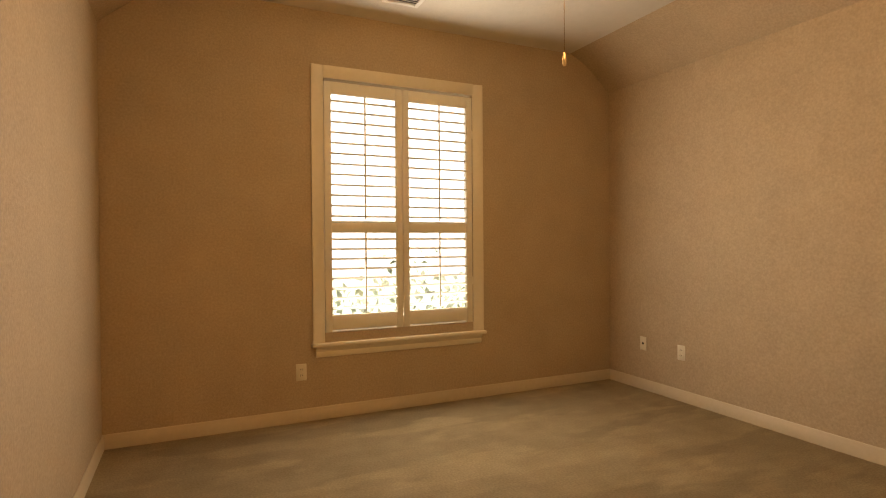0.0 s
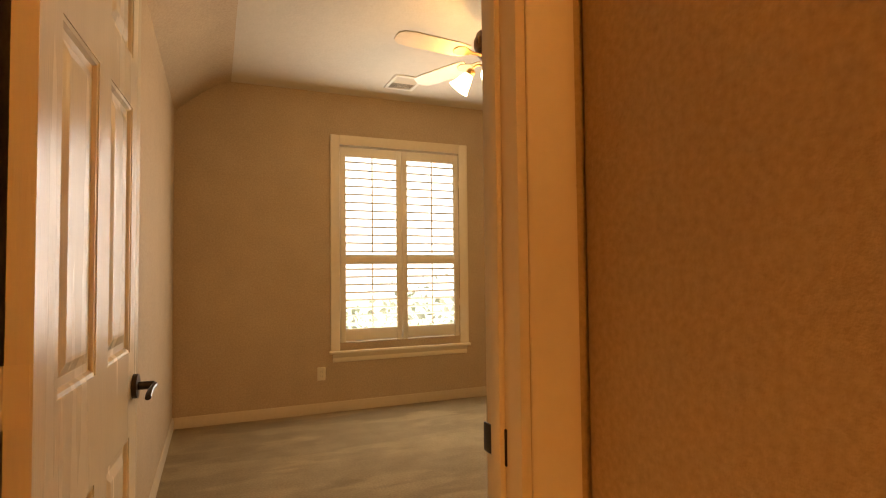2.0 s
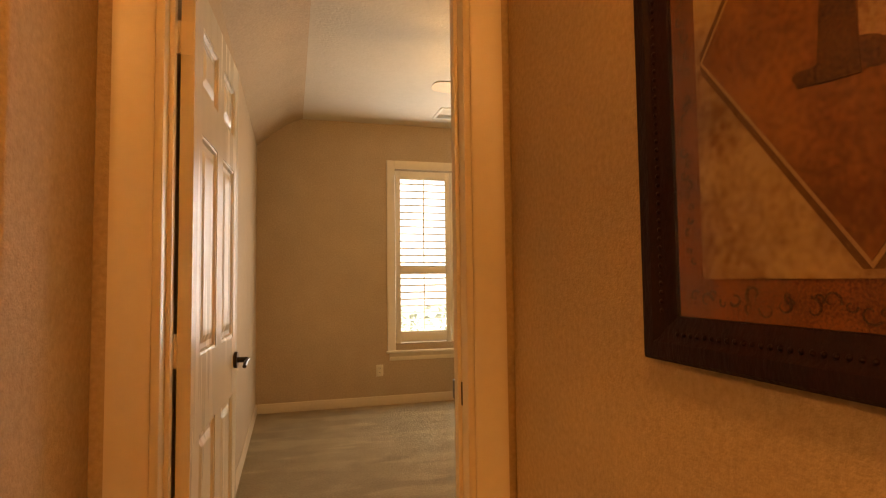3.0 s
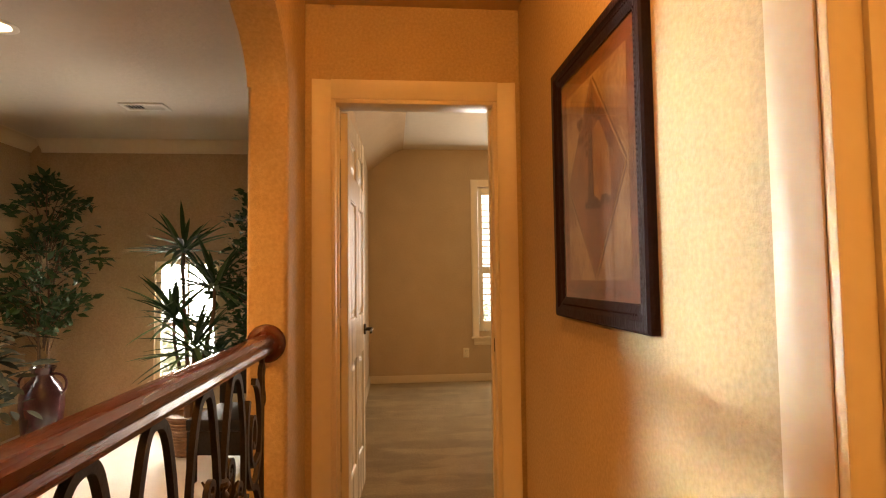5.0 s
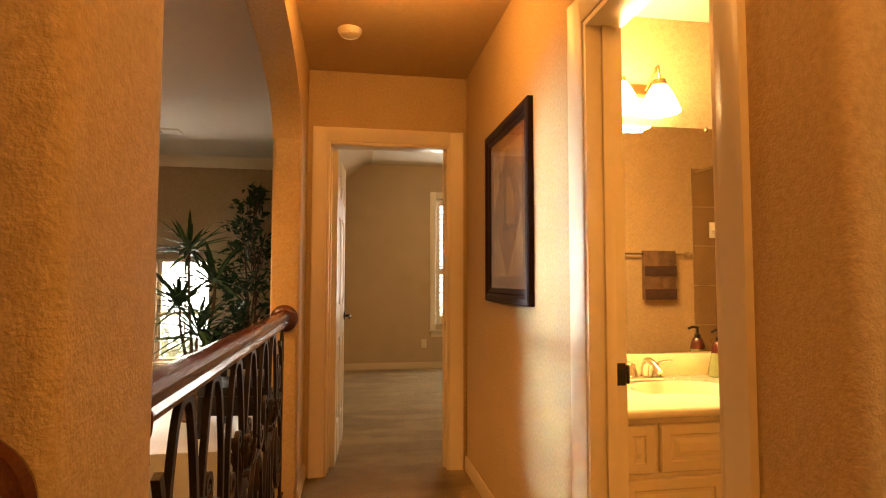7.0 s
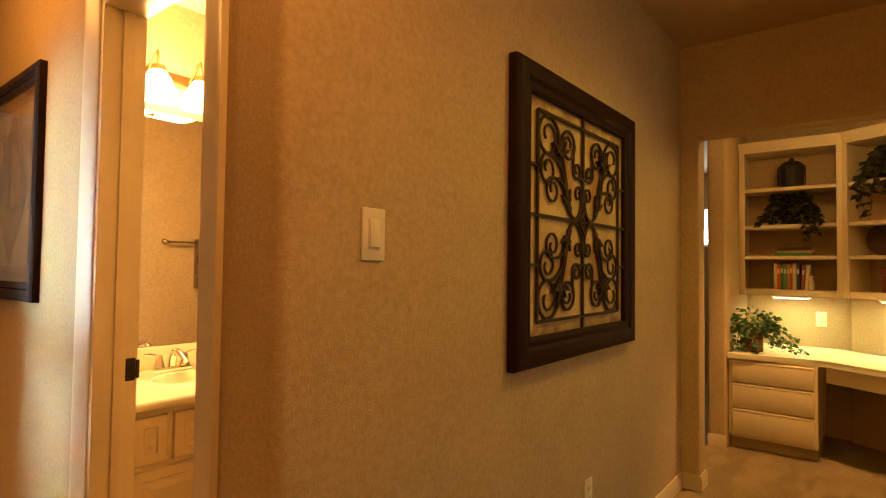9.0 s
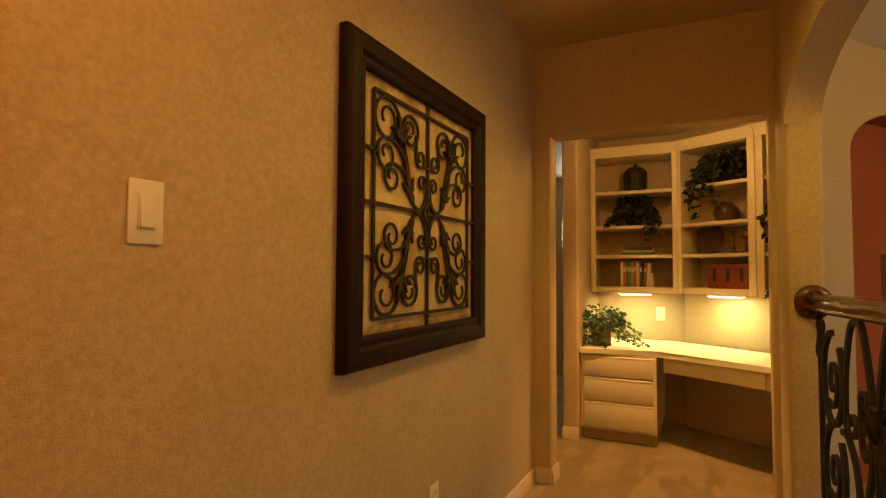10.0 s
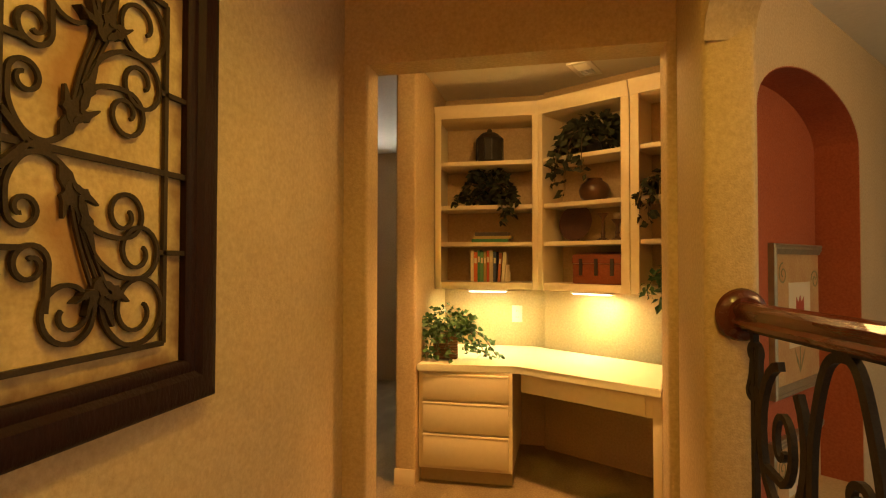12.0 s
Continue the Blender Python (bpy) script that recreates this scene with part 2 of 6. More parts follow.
def sweep(bm, pts, w, h=None, seg=8, flat=None, taper=None):
    """A tube along points; w, h its half sizes; flat: a fixed side direction for bars; taper: end scale."""
    h = h or w
    pts = [Vector(p) for p in pts]
    rings = []
    side = None
    for i, p in enumerate(pts):
        d = (pts[min(i + 1, len(pts) - 1)] - pts[max(i - 1, 0)]).normalized()
        if flat is not None:
            s = Vector(flat)
            u = d.cross(s).normalized()
        else:
            if side is None:
                side = d.orthogonal().normalized()
            s = (side - d * side.dot(d)).normalized()
            side = s
            u = d.cross(s).normalized()
        k = 1.0 if taper is None else 1 + (taper - 1) * i / (len(pts) - 1)
        if seg == 4:
            ring = [s * h + u * w, s * h - u * w, -s * h - u * w, -s * h + u * w]
        else:
            ring = [s * h * math.cos(2 * math.pi * a / seg) + u * w * math.sin(2 * math.pi * a / seg) for a in range(seg)]
        rings.append([bm.verts.new(p + v * k) for v in ring])
    n = len(rings[0])
    for a, b in zip(rings, rings[1:]):
        for i in range(n):
            bm.faces.new((a[i], a[(i + 1) % n], b[(i + 1) % n], b[i]))
    bm.faces.new(rings[0])
    bm.faces.new(rings[-1])
    return bm


def prism(bm, poly, axis, a, b):
    """A polygon of (u, v) pairs pushed along x, y or z from a to b."""
    def at(u, v, w):
        return {"x": (w, u, v), "y": (u, w, v), "z": (u, v, w)}[axis]
    lo = [bm.verts.new(at(u, v, a)) for u, v in poly]
    hi = [bm.verts.new(at(u, v, b)) for u, v in poly]
    n = len(poly)
    for i in range(n):
        bm.faces.new((lo[i], lo[(i + 1) % n], hi[(i + 1) % n], hi[i]))
    bm.faces.new(lo)
    bm.faces.new(hi)
    return bm


def arch_fill(bm, axis, u0, u1, spring, rise, top, a, b, n=20):
    """The wall above an arched opening that runs from u0 to u1."""
    c, h = (u0 + u1) / 2, (u1 - u0) / 2
    pts = []
    for i in range(n + 1):
        t = math.pi * i / n
        pts.append((c - h * math.cos(t), spring + rise * math.sin(t)))
    prism(bm, pts + [(u1, top), (u0, top)], axis, a, b)
    return bm


def bullnose(bm, r=0.022):
    """Rounds the upright edges of a wall."""
    es = [e for e in bm.edges if abs(e.verts[0].co.z - e.verts[1].co.z) > 0.5 and e.is_manifold and e.calc_face_angle(0) > 1.2]
    bmesh.ops.bevel(bm, geom=es, offset=r, segments=4, affect="EDGES", profile=0.5)
    return bm


# ---- floors ----
HC = 2.60
carpet = boxes((-1.06, 0.0, -4.95, 4.2, -0.3, 0.0), (0.0, 3.15, 0.0, 4.2, -0.3, 0.0), (0.0, 2.4, -4.62, -4.26, -0.3, 0.0), (0.0, 6.3, -4.26, -2.86, -0.3, 0.0), (2.92, 6.3, -2.86, -0.9, -0.3, 0.0))
solid("floor", carpet, CARPET, "worn beige cut-pile carpet with vacuum streaks", "carpet")
ledge = boxes((-5.2, -1.06, 0.66, 2.36, -0.3, 0.0), (-5.2, -1.06, 0.60, 0.66, -0.3, 0.012))
# ledge carpet coloured paler to carry the strong daylight on it
LEDGE = surface("daylight_paled_carpet", (0.70, 0.66, 0.58), (0.80, 0.76, 0.68), 5, 0.95, 0.8, 200, dist=0.02)
solid("floor_ledge", ledge, LEDGE, "carpet of a plant ledge above the foyer, coloured paler for daylight", "ledge")
solid("floor_bath", boxes((0.0, 2.6, -2.73, -1.25, -0.3, -0.004)), TILE, "brown tile floor of the bathroom", "tile floor")
solid("floor_foyer", boxes((-5.2, 6.0, -8.2, 2.4, -3.1, -3.0)), TILE, "brown tile floor far below the gallery", "tile floor")
solid("wall_ledge_front", boxes((-5.2, -1.21, 0.62, 0.70, -3.0, -0.3)), WALL, "tan painted wall below the plant ledge", "wall")
solid("ground", boxes((-600, 600, -600, 600, -3.6, -3.4)), GRASS, "green lawn outside the house", "ground")

# ---- walls of the bedroom ----
BX0, BX1, BY = -0.925, 3.0, 4.105
WX0, WX1, WZ0, WZ1 = 0.426, 1.61, 0.606, 2.40
solid("wall_north", boxes((BX0 - 0.13, WX0, BY, BY + 0.15, 0, 2.9), (WX1, BX1 + 0.13, BY, BY + 0.15, 0, 2.9), (WX0, WX1, BY, BY + 0.15, 0, WZ0), (WX0, WX1, BY, BY + 0.15, WZ1, 2.9)), WALL_BED, "textured taupe bedroom wall around the window", "wall", soft=False)
solid("wall_east", boxes((BX1, BX1 + 0.13, 0.13, BY, 0, 2.9)), WALL_BED, "textured taupe bedroom wall with two outlets", "wall")
solid("wall_west", boxes((BX0 - 0.13, BX0, 0.13, BY, 0, 2.9)), WALL_BED, "textured taupe bedroom wall beside the open door", "wall")
KZ, CZ = 2.57, 2.865
solid("ceiling_bedroom", boxes((BX0 + 0.43, BX1 - 0.43, 0.0, BY, CZ, CZ + 0.12)), CEIL, "textured off-white bedroom ceiling", "ceiling")
for name_, x0, x1 in (("ceiling_slope_west", BX0, BX0 + 0.43), ("ceiling_slope_east", BX1, BX1 - 0.43)):
    bm = bmesh.new()
    pts = []
    for i in range(17):
        t = i / 16
        # the slope leaves the wall and meets the ceiling in soft bends
        pts.append((x0 + (x1 - x0) * (t + 0.05 * math.sin(math.pi * t) ** 2 * (1 - 2 * t)), KZ + (CZ - KZ) * t + 0.035 * math.sin(math.pi * t)))
    prism(bm, pts + [(x1, CZ + 0.12), (x0, CZ + 0.12)], "y", 0.0, BY)
    solid(name_, bm, WALL_BED, "taupe painted slope between bedroom wall and ceiling", "ceiling")

# ---- wall between bedroom and corridor, with the doorway ----
DX0, DX1, DZ = -0.92, -0.112, 2.135
solid("wall_door", boxes((-1.20, DX0, 0.0, 0.13, 0, 2.9), (DX1, BX1 + 0.13, 0.0, 0.13, 0, 2.9), (DX0, DX1, 0.0, 0.13, DZ, 2.9)), WALL, "tan textured wall around the bedroom doorway", "wall", soft=False)

# ---- walls of the corridor and the hall ----
BO0, BO1, BZ = -2.565, -1.895, 2.10
solid("wall_corridor", bullnose(boxes((0.0, 0.13, BO1, 0.0, 0, HC + 0.1))), WALL, "tan textured corridor wall with the framed print", "wall")
solid("wall_corridor_head", boxes((0.0, 0.13, BO0, BO1, BZ, HC + 0.1)), WALL, "tan textured wall above the bathroom doorway", "wall")
corner = boxes((0.0, 0.13, -2.87, BO0, 0, HC + 0.1), (0.13, 2.78, -2.87, -2.74, 0, HC + 0.1))
bmesh.ops.remove_doubles(corner, verts=corner.verts, dist=0.0005)
cand = [e for e in corner.edges if abs(e.verts[0].co.x) < 0.001 and abs(e.verts[1].co.x) < 0.001 and abs(e.verts[0].co.y + 2.87) < 0.001 and abs(e.verts[1].co.y + 2.87) < 0.001]
bmesh.ops.bevel(corner, geom=cand, offset=0.03, segments=5, affect="EDGES", profile=0.5)
solid("wall_hall", corner, WALL, "tan textured hall wall with switch and iron wall art", "wall")
AY0, AY1 = -2.71, -0.44
gallery = boxes((-1.20, -1.04, AY1, 0.0, 0, HC + 0.1), (-1.20, -1.04, -3.00, AY0, 0, HC + 0.1))
bullnose(gallery)
arch_fill(gallery, "x", AY0, AY1, 2.03, 0.36, HC + 0.1, -1.20, -1.04)
solid("wall_gallery", gallery, WALL, "tan corridor wall pierced by a wide arched opening", "wall")
SX0, SX1 = 0.18, 2.40
solid("wall_south_stub", bullnose(boxes((SX1, 2.78, -4.275, -4.13, 0, HC + 0.1))), WALL, "tan hall wall beside the arched opening", "wall")
# the arched wall runs off at a slight angle from its east jamb
SLANT = pose(SX1, -4.2, 0, 0, 0, 10) @ pose(-SX1, 4.2, 0)
south = boxes((-1.3, SX0, -4.275, -4.13, 0, HC + 0.1))
bullnose(south)
arch_fill(south, "y", SX0, SX1, 1.90, 0.38, HC + 0.1, -4.275, -4.13)
solid("wall_south", south, WALL, "tan hall wall pierced by an arched opening", "wall").matrix_basis = SLANT
OY0, OY1, OZ = -4.10, -2.97, 2.055
endw = boxes((2.78, 2.92, -4.275, OY0, 0, HC + 0.1), (2.78, 2.92, OY1, -2.74, 0, HC + 0.1))
bullnose(endw, 0.015)
box(endw, 2.7796, 2.9204, OY0 - 0.02, OY1 + 0.02, OZ, HC + 0.1)
solid("wall_hall_end", endw, WALL, "tan wall with a plain cased opening to the study", "wall")
solid("wall_landing", boxes((-1.20, -1.04, -4.95, -3.9, 0, HC + 0.1)), WALL, "tan wall behind the landing", "wall")
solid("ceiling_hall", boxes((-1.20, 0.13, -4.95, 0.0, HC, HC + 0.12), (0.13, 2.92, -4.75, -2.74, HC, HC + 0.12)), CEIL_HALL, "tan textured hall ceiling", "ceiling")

# ---- the foyer void ----
VC = 2.50
vn = boxes((-3.87, -2.70, 2.36, 2.50, -3.0, VC + 0.1), (-2.17, -1.05, 2.36, 2.50, -3.0, VC + 0.1), (-2.70, -2.17, 2.36, 2.50, -3.0, 0.41), (-2.70, -2.17, 2.36, 2.50, 1.44, VC + 0.1))
solid("wall_foyer_north", vn, WALL_BED, "taupe foyer wall with a small bright window", "wall", soft=False)
solid("wall_foyer_west", boxes((-3.87, -3.75, -8.2, 0.70, -3.0, VC), (-3.87, -3.75, 1.20, 2.36, -3.0, VC), (-3.87, -3.75, 0.70, 1.20, -3.0, 0.35), (-3.87, -3.75, 0.70, 1.20, 2.15, VC)), WALL_BED, "taupe foyer wall with a tall narrow window", "wall", soft=False)
# the opening is assumed and unseen, made for the added daylight
solid("wall_foyer_south", boxes((-5.2, 0.25, -8.2, -8.1, -3.0, VC), (2.35, 7.0, -8.2, -8.1, -3.0, VC), (0.25, 2.35, -8.2, -8.1, -3.0, -0.45), (0.25, 2.35, -8.2, -8.1, 1.65, VC)), WALL, "tan foyer wall with an added, unseen window opening", "wall", soft=False)
solid("wall_foyer_east", boxes((-1.18, -1.06, 0.13, 2.36, 0.0, VC)), WALL_BED, "taupe foyer wall behind the bedroom", "wall")
fc_ = boxes((-5.3, -1.2, -8.2, 2.5, VC, VC + 0.1))
prism(fc_, [(-1.2, -8.2), (7.0, -8.2), (7.0, -4.28), (2.41, -4.28), (-1.2, -4.91)], "z", VC, VC + 0.1)
solid("ceiling_foyer", fc_, CEIL, "off-white textured foyer ceiling with recessed lamps", "ceiling")


def crown(name, x0, x1, y, z, label):
    bm = bmesh.new()
    prof = [(0, 0), (-0.012, 0), (-0.02, 0.02), (-0.05, 0.045), (-0.075, 0.075), (-0.085, 0.10), (-0.10, 0.105), (0, 0.105)]
    prism(bm, [(y + u, z + v) for u, v in prof], "x", x0, x1)
    return solid(name, bm, TRIM, label, "crown moulding")


crown("trim_crown", -3.65, -1.18, 2.36, VC - 0.107, "cream crown moulding along the foyer ceiling")
bm = bmesh.new()
prism(bm, [(-3.75 - u, VC - 0.107 + v) for u, v in [(0, 0), (-0.012, 0), (-0.02, 0.02), (-0.05, 0.045), (-0.075, 0.075), (-0.085, 0.10), (-0.10, 0.105), (0, 0.105)]], "y", -3.0, 2.36)
solid("trim_crown_west", bm, TRIM, "cream crown moulding on the foyer side wall", "crown moulding")

# ---- niche wall across the void ----
nw = thing("wall_niche", "tan angled foyer wall with a deep arched red niche", "wall", (3.11, -4.50, 0), -38.7, kind="structure")
NW, NS, NR = 1.40, 1.90, 0.27
bm = boxes((-0.28, 0.0, 0, 0.22, -3, VC), (NW, 4.5, 0, 0.22, -3, VC), (0.0, NW, 0, 0.22, -3.0, 0.02))
arch_fill(bm, "y", 0.0, NW, NS, NR, VC, 0, 0.22)
part("face", bm, WALL, nw, soft=False)
for x in (0.0, NW - 0.005):
    part("reveal", boxes((x, x + 0.005, 0.004, 0.22, 0.02, NS)), WALL_RED, nw, "brick-red painted niche side")
bm = bmesh.new()
arc = [(NW / 2 - k * NW / 2 * math.cos(math.pi * i / 20), NS + (NR if k == 1 else NR - 0.005) * math.sin(math.pi * i / 20)) for k in (1, 0.993) for i in (range(21) if k == 1 else range(20, -1, -1))]
prism(bm, arc, "y", 0.004, 0.22)
part("arch_reveal", bm, WALL_RED, nw, "brick-red painted niche arch", soft=False)
part("niche_back", boxes((-0.02, NW + 0.05, 0.22, 0.27, -3.0, VC)), WALL_RED, nw, "brick-red painted niche back")

# ---- study ----
solid("wall_study_back", boxes((4.55, 4.67, -5.2, -2.80, 0, HC)), WALL, "yellowish tan study wall above the desk", "wall")
solid("wall_study_stub", bullnose(boxes((3.72, 4.55, -2.92, -2.80, 0, HC)), 0.015), WALL, "tan end of the partition beside the desk", "wall")
sd = thing("wall_study_side", "yellowish tan angled study wall behind the desk", "wall", (4.50, -3.62, 0), -121.0, kind="structure")
part("panel", boxes((0.0, 1.13, 0, 0.1, 0, HC)), WALL, sd)
solid("ceiling_study", boxes((2.92, 6.4, -4.4, -0.8, 2.42, 2.54)), CEIL, "off-white textured study ceiling", "ceiling")
solid("wall_far_room", boxes((6.3, 6.42, -4.3, -2.55, 0, 2.42), (6.3, 6.42, -2.15, -0.8, 0, 2.42), (6.3, 6.42, -2.55, -2.15, 0, 1.55), (6.3, 6.42, -2.55, -2.15, 2.02, 2.42)), WALL_BED, "greyish wall of the next room with a small window", "wall", soft=False)
solid("wall_far_side", boxes((2.92, 6.3, -0.9, -0.8, 0, 2.42), (4.67, 6.3, -2.92, -2.80, 0, 2.42), (2.80, 2.92, -2.74, -0.8, 0, 2.42)), WALL_BED, "greyish wall of the next room", "wall", soft=False)

# ---- bathroom shell ----
MY = -1.25
solid("wall_bath_north", boxes((0.13, 2.7, MY, MY + 0.1, 0, 2.5)), WALL, "ochre textured bathroom wall behind the mirror", "wall")
solid("wall_bath_east", boxes((2.6, 2.7, -2.74, MY, 0, 2.5)), WALL, "ochre bathroom wall", "wall")
solid("ceiling_bath", boxes((0.13, 2.7, -2.74, MY, 2.48, 2.58)), CEIL, "cream bathroom ceiling", "ceiling")
tw = thing("trim_tub_tile", "brown square wall tiles round the tub", "wall tile", (1.82, -2.74, 0), kind="structure")
for i in range(3):
    for j in range(7):
        part("tile", boxes((i * 0.25, i * 0.25 + 0.245, 0.0, 0.012, j * 0.3, j * 0.3 + 0.295)), TILE, tw)


# ---- trim ----
def base_run(name, x0, y0, x1, y1, label, h=0.088, t=0.013):
    d = Vector((x1 - x0, y1 - y0))
    L = d.length
    ob = thing(name, label, "baseboard", (x0, y0, 0), math.degrees(math.atan2(d.y, d.x)), kind="structure")
    bm = bmesh.new()
    prism(bm, [(0, 0), (-t, 0), (-t, h * 0.72), (-t * 0.75, h * 0.78), (-t * 0.75, h * 0.86), (-t * 0.3, h), (0, h)], "x", 0, L)
    part("board", bm, BASEB, ob)
    return ob


CB = "cream painted baseboard above the carpet"
base_run("baseboard", BX0, BY, BX1, BY, CB)
base_run("baseboard", BX1, BY, BX1, 0.13, CB)
base_run("baseboard", BX0, 0.13, BX0, BY, CB)
base_run("baseboard", 0, 0, 0, -1.80, CB)
base_run("baseboard", 0, -2.64, 0, -2.87, CB)
base_run("baseboard", 0, -2.87, 2.78, -2.87, CB)
base_run("baseboard", 2.78, -2.87, 2.78, -2.97, CB)
base_run("baseboard", 2.78, -2.97, 2.92, -2.97, CB)
base_run("baseboard", 3.72, -2.80, 3.72, -2.92, CB)
base_run("baseboard", -1.04, -0.44, -1.04, 0.0, CB)
base_run("baseboard", -1.04, -3.00, -1.04, -2.71, CB)


def casing_profile(w, t=0.014):
    return [(0, 0), (0, t * 0.3), (w * 0.08, t * 0.65), (w * 0.3, t * 0.7), (w * 0.34, t * 0.9), (w * 0.72, t), (w * 0.8, t * 1.25), (w, t * 1.25), (w, 0)]


def door_casing(name, label, width, height, w, depth, m):
    """Casing and jamb round a doorway: x across, y out of the wall, origin at the foot of one jamb."""
    ob = new(name)
    ob.matrix_basis = m
    tagged(ob, label, "door frame", kind="structure")
    for side in (0, 1):
        bm = bmesh.new()
        prism(bm, [((-u if side == 0 else width + u), v) for u, v in casing_profile(w)], "z", 0, height + w)
        part("casing", bm, TRIM, ob)
        part("jamb", boxes(((0 if side == 0 else width - 0.02), (0.02 if side == 0 else width), -depth, 0.0, 0, height), bev=0.002), TRIM, ob)
        x = 0.02 if side == 0 else width - 0.032
        part("door_stop", boxes((x, x + 0.012, -depth + 0.04, -depth + 0.075, 0, height - 0.02), bev=0.002), TRIM, ob)
    bm = bmesh.new()
    prism(bm, [(v, height + u) for u, v in casing_profile(w)], "x", -w * 0.0, width)
    part("casing_head", bm, TRIM, ob)
    part("jamb_head", boxes((0.02, width - 0.02, -depth, 0.0, height - 0.02, height), bev=0.002), TRIM, ob)
    return ob


# the frame faces -y: turn half round so that its own y points out of the wall
fr = door_casing("door_frame", "cream painted casing of the bedroom doorway", DX1 - DX0, DZ, 0.09, 0.13, pose(DX1, 0, 0, 0, 0, 180))
part("strike_plate", boxes((0.0185, 0.0225, -0.095, -0.05, 0.90, 0.965), bev=0.001), BRONZE, fr, "dark bronze strike plate")
part("strike_lip", boxes((0.020, 0.025, -0.134, -0.095, 0.905, 0.96), bev=0.002), BRONZE, fr, "dark bronze strike lip")
fb = door_casing("door_frame", "cream painted casing of the bathroom doorway", BO1 - BO0, BZ, 0.09, 0.13, pose(0, BO1, 0, 0, 0, 90) @ pose(BO0 - BO1, 0, 0))

# ---- small builders shared by several spaces ----


def frame4(parent, W, H, prof, mat, name="frame_side"):
    """Four mitred sides of a frame: x across, z up from the lower edge, y out of the wall."""
    for k in range(4):
        bm = bmesh.new()
        ends = []
        for e in (0, 1):
            ring = []
            for u, v in prof:
                a = -W / 2 + u + e * (W - 2 * u)
                b = u + e * (H - 2 * u)
                x, z = ((a, u), (a, H - u), (-W / 2 + u, b), (W / 2 - u, b))[k]
                ring.append(bm.verts.new((x, v, z)))
            ends.append(ring)
        n = len(prof)
        for i in range(n):
            bm.faces.new((ends[0][i], ends[0][(i + 1) % n], ends[1][(i + 1) % n], ends[1][i]))
        bm.faces.new(ends[0])
        bm.faces.new(ends[1])
        part(name, bm, mat, parent)


def on_wall(name, label, category, x, y, z, rz, group="", kind=""):
    return thing(name, label, category, (x, y, z), rz, group, kind)


def outlet(x, y, z, rz, mat=PLATE):
    ob = on_wall("outlet", "ivory duplex wall outlet on a painted wall", "outlet", x, y, z, rz, "wall outlets")
    part("plate", box(bmesh.new(), -0.036, 0.036, 0, 0.006, -0.058, 0.058, bev=0.003), mat, ob)
    for s in (-1, 1):
        f = part("socket", cyl(bmesh.new(), (0, 0.004, s * 0.021), (0, 0.009, s * 0.021), 0.017, seg=16), mat, ob)
        for dx in (-0.006, 0.006):
            part("slot", boxes((dx - 0.0012, dx + 0.0012, 0.0085, 0.0095, s * 0.021 - 0.005, s * 0.021 + 0.006)), BLACK, f)
    part("screw", cyl(bmesh.new(), (0, 0.005, 0), (0, 0.0075, 0), 0.003, seg=8), mat, ob)
    return ob


def leaf_mesh(name, L, W, mat, fold=0.25):
    """One pointed leaf along x, folded on its midrib."""
    bm = bmesh.new()
    mid, up, dn = [], [], []
    for i in range(6):
        t = i / 5
        w = W * math.sin(math.pi * min(1, t * 0.9 + 0.05)) ** 0.8 * (1 - t * 0.35)
        mid.append(bm.verts.new((L * t, 0, -0.12 * L * t * t)))
        if 0 < i < 5:
            up.append(bm.verts.new((L * t, w, fold * w - 0.12 * L * t * t)))
            dn.append(bm.verts.new((L * t, -w, fold * w - 0.12 * L * t * t)))
    for row, s in ((up, 1), (dn, -1)):
        bm.faces.new((mid[0], mid[1], row[0]))
        for i in range(3):
            bm.faces.new((mid[i + 1], mid[i + 2], row[i + 1], row[i]))
        bm.faces.new((mid[4], mid[5], row[3]))
    me = bpy.data.meshes.new(name)
    bm.to_mesh(me)
    bm.free()
    me.materials.append(mat)
    return me


def scatter_leaves(bm, spots, L, W, rng):
    """Many small folded leaves in one mesh, for crowns nobody could count."""
    for p, d in spots:
        d = Vector(d).normalized()
        s = d.cross(Vector((rng.uniform(-1, 1), rng.uniform(-1, 1), rng.uniform(0.2, 1)))).normalized()
        n = s.cross(d)
        k = rng.uniform(0.7, 1.25)
        p = Vector(p)
        a = bm.verts.new(p)
        b = bm.verts.new(p + d * L * k * 0.45 + s * W * k + n * W * 0.25)
        c = bm.verts.new(p + d * L * k * 0.45 - s * W * k + n * W * 0.25)
        m = bm.verts.new(p + d * L * k * 0.5)
        e = bm.verts.new(p + d * L * k - n * L * 0.12)
        bm.faces.new((a, b, m))
        bm.faces.new((a, m, c))
        bm.faces.new((b, e, m))
        bm.faces.new((m, e, c))


def spiral(cx, cz, r0, r1, a0, turns, n=26):
    """Points of a scroll in the x z plane, from radius r0 to r1."""
    out = []
    for i in range(n + 1):
        t = i / n
        a = radians(a0) + turns * 2 * math.pi * t
        r = r0 + (r1 - r0) * t
        out.append((cx + r * math.cos(a), 0, cz + r * math.sin(a)))
    return out


def bez(p0, p1, p2, p3, n=16):
    out = []
    for i in range(n + 1):
        t = i / n
        out.append(tuple((1 - t) ** 3 * a + 3 * (1 - t) ** 2 * t * b + 3 * (1 - t) * t * t * c + t ** 3 * d for a, b, c, d in zip(p0, p1, p2, p3)))
    return out


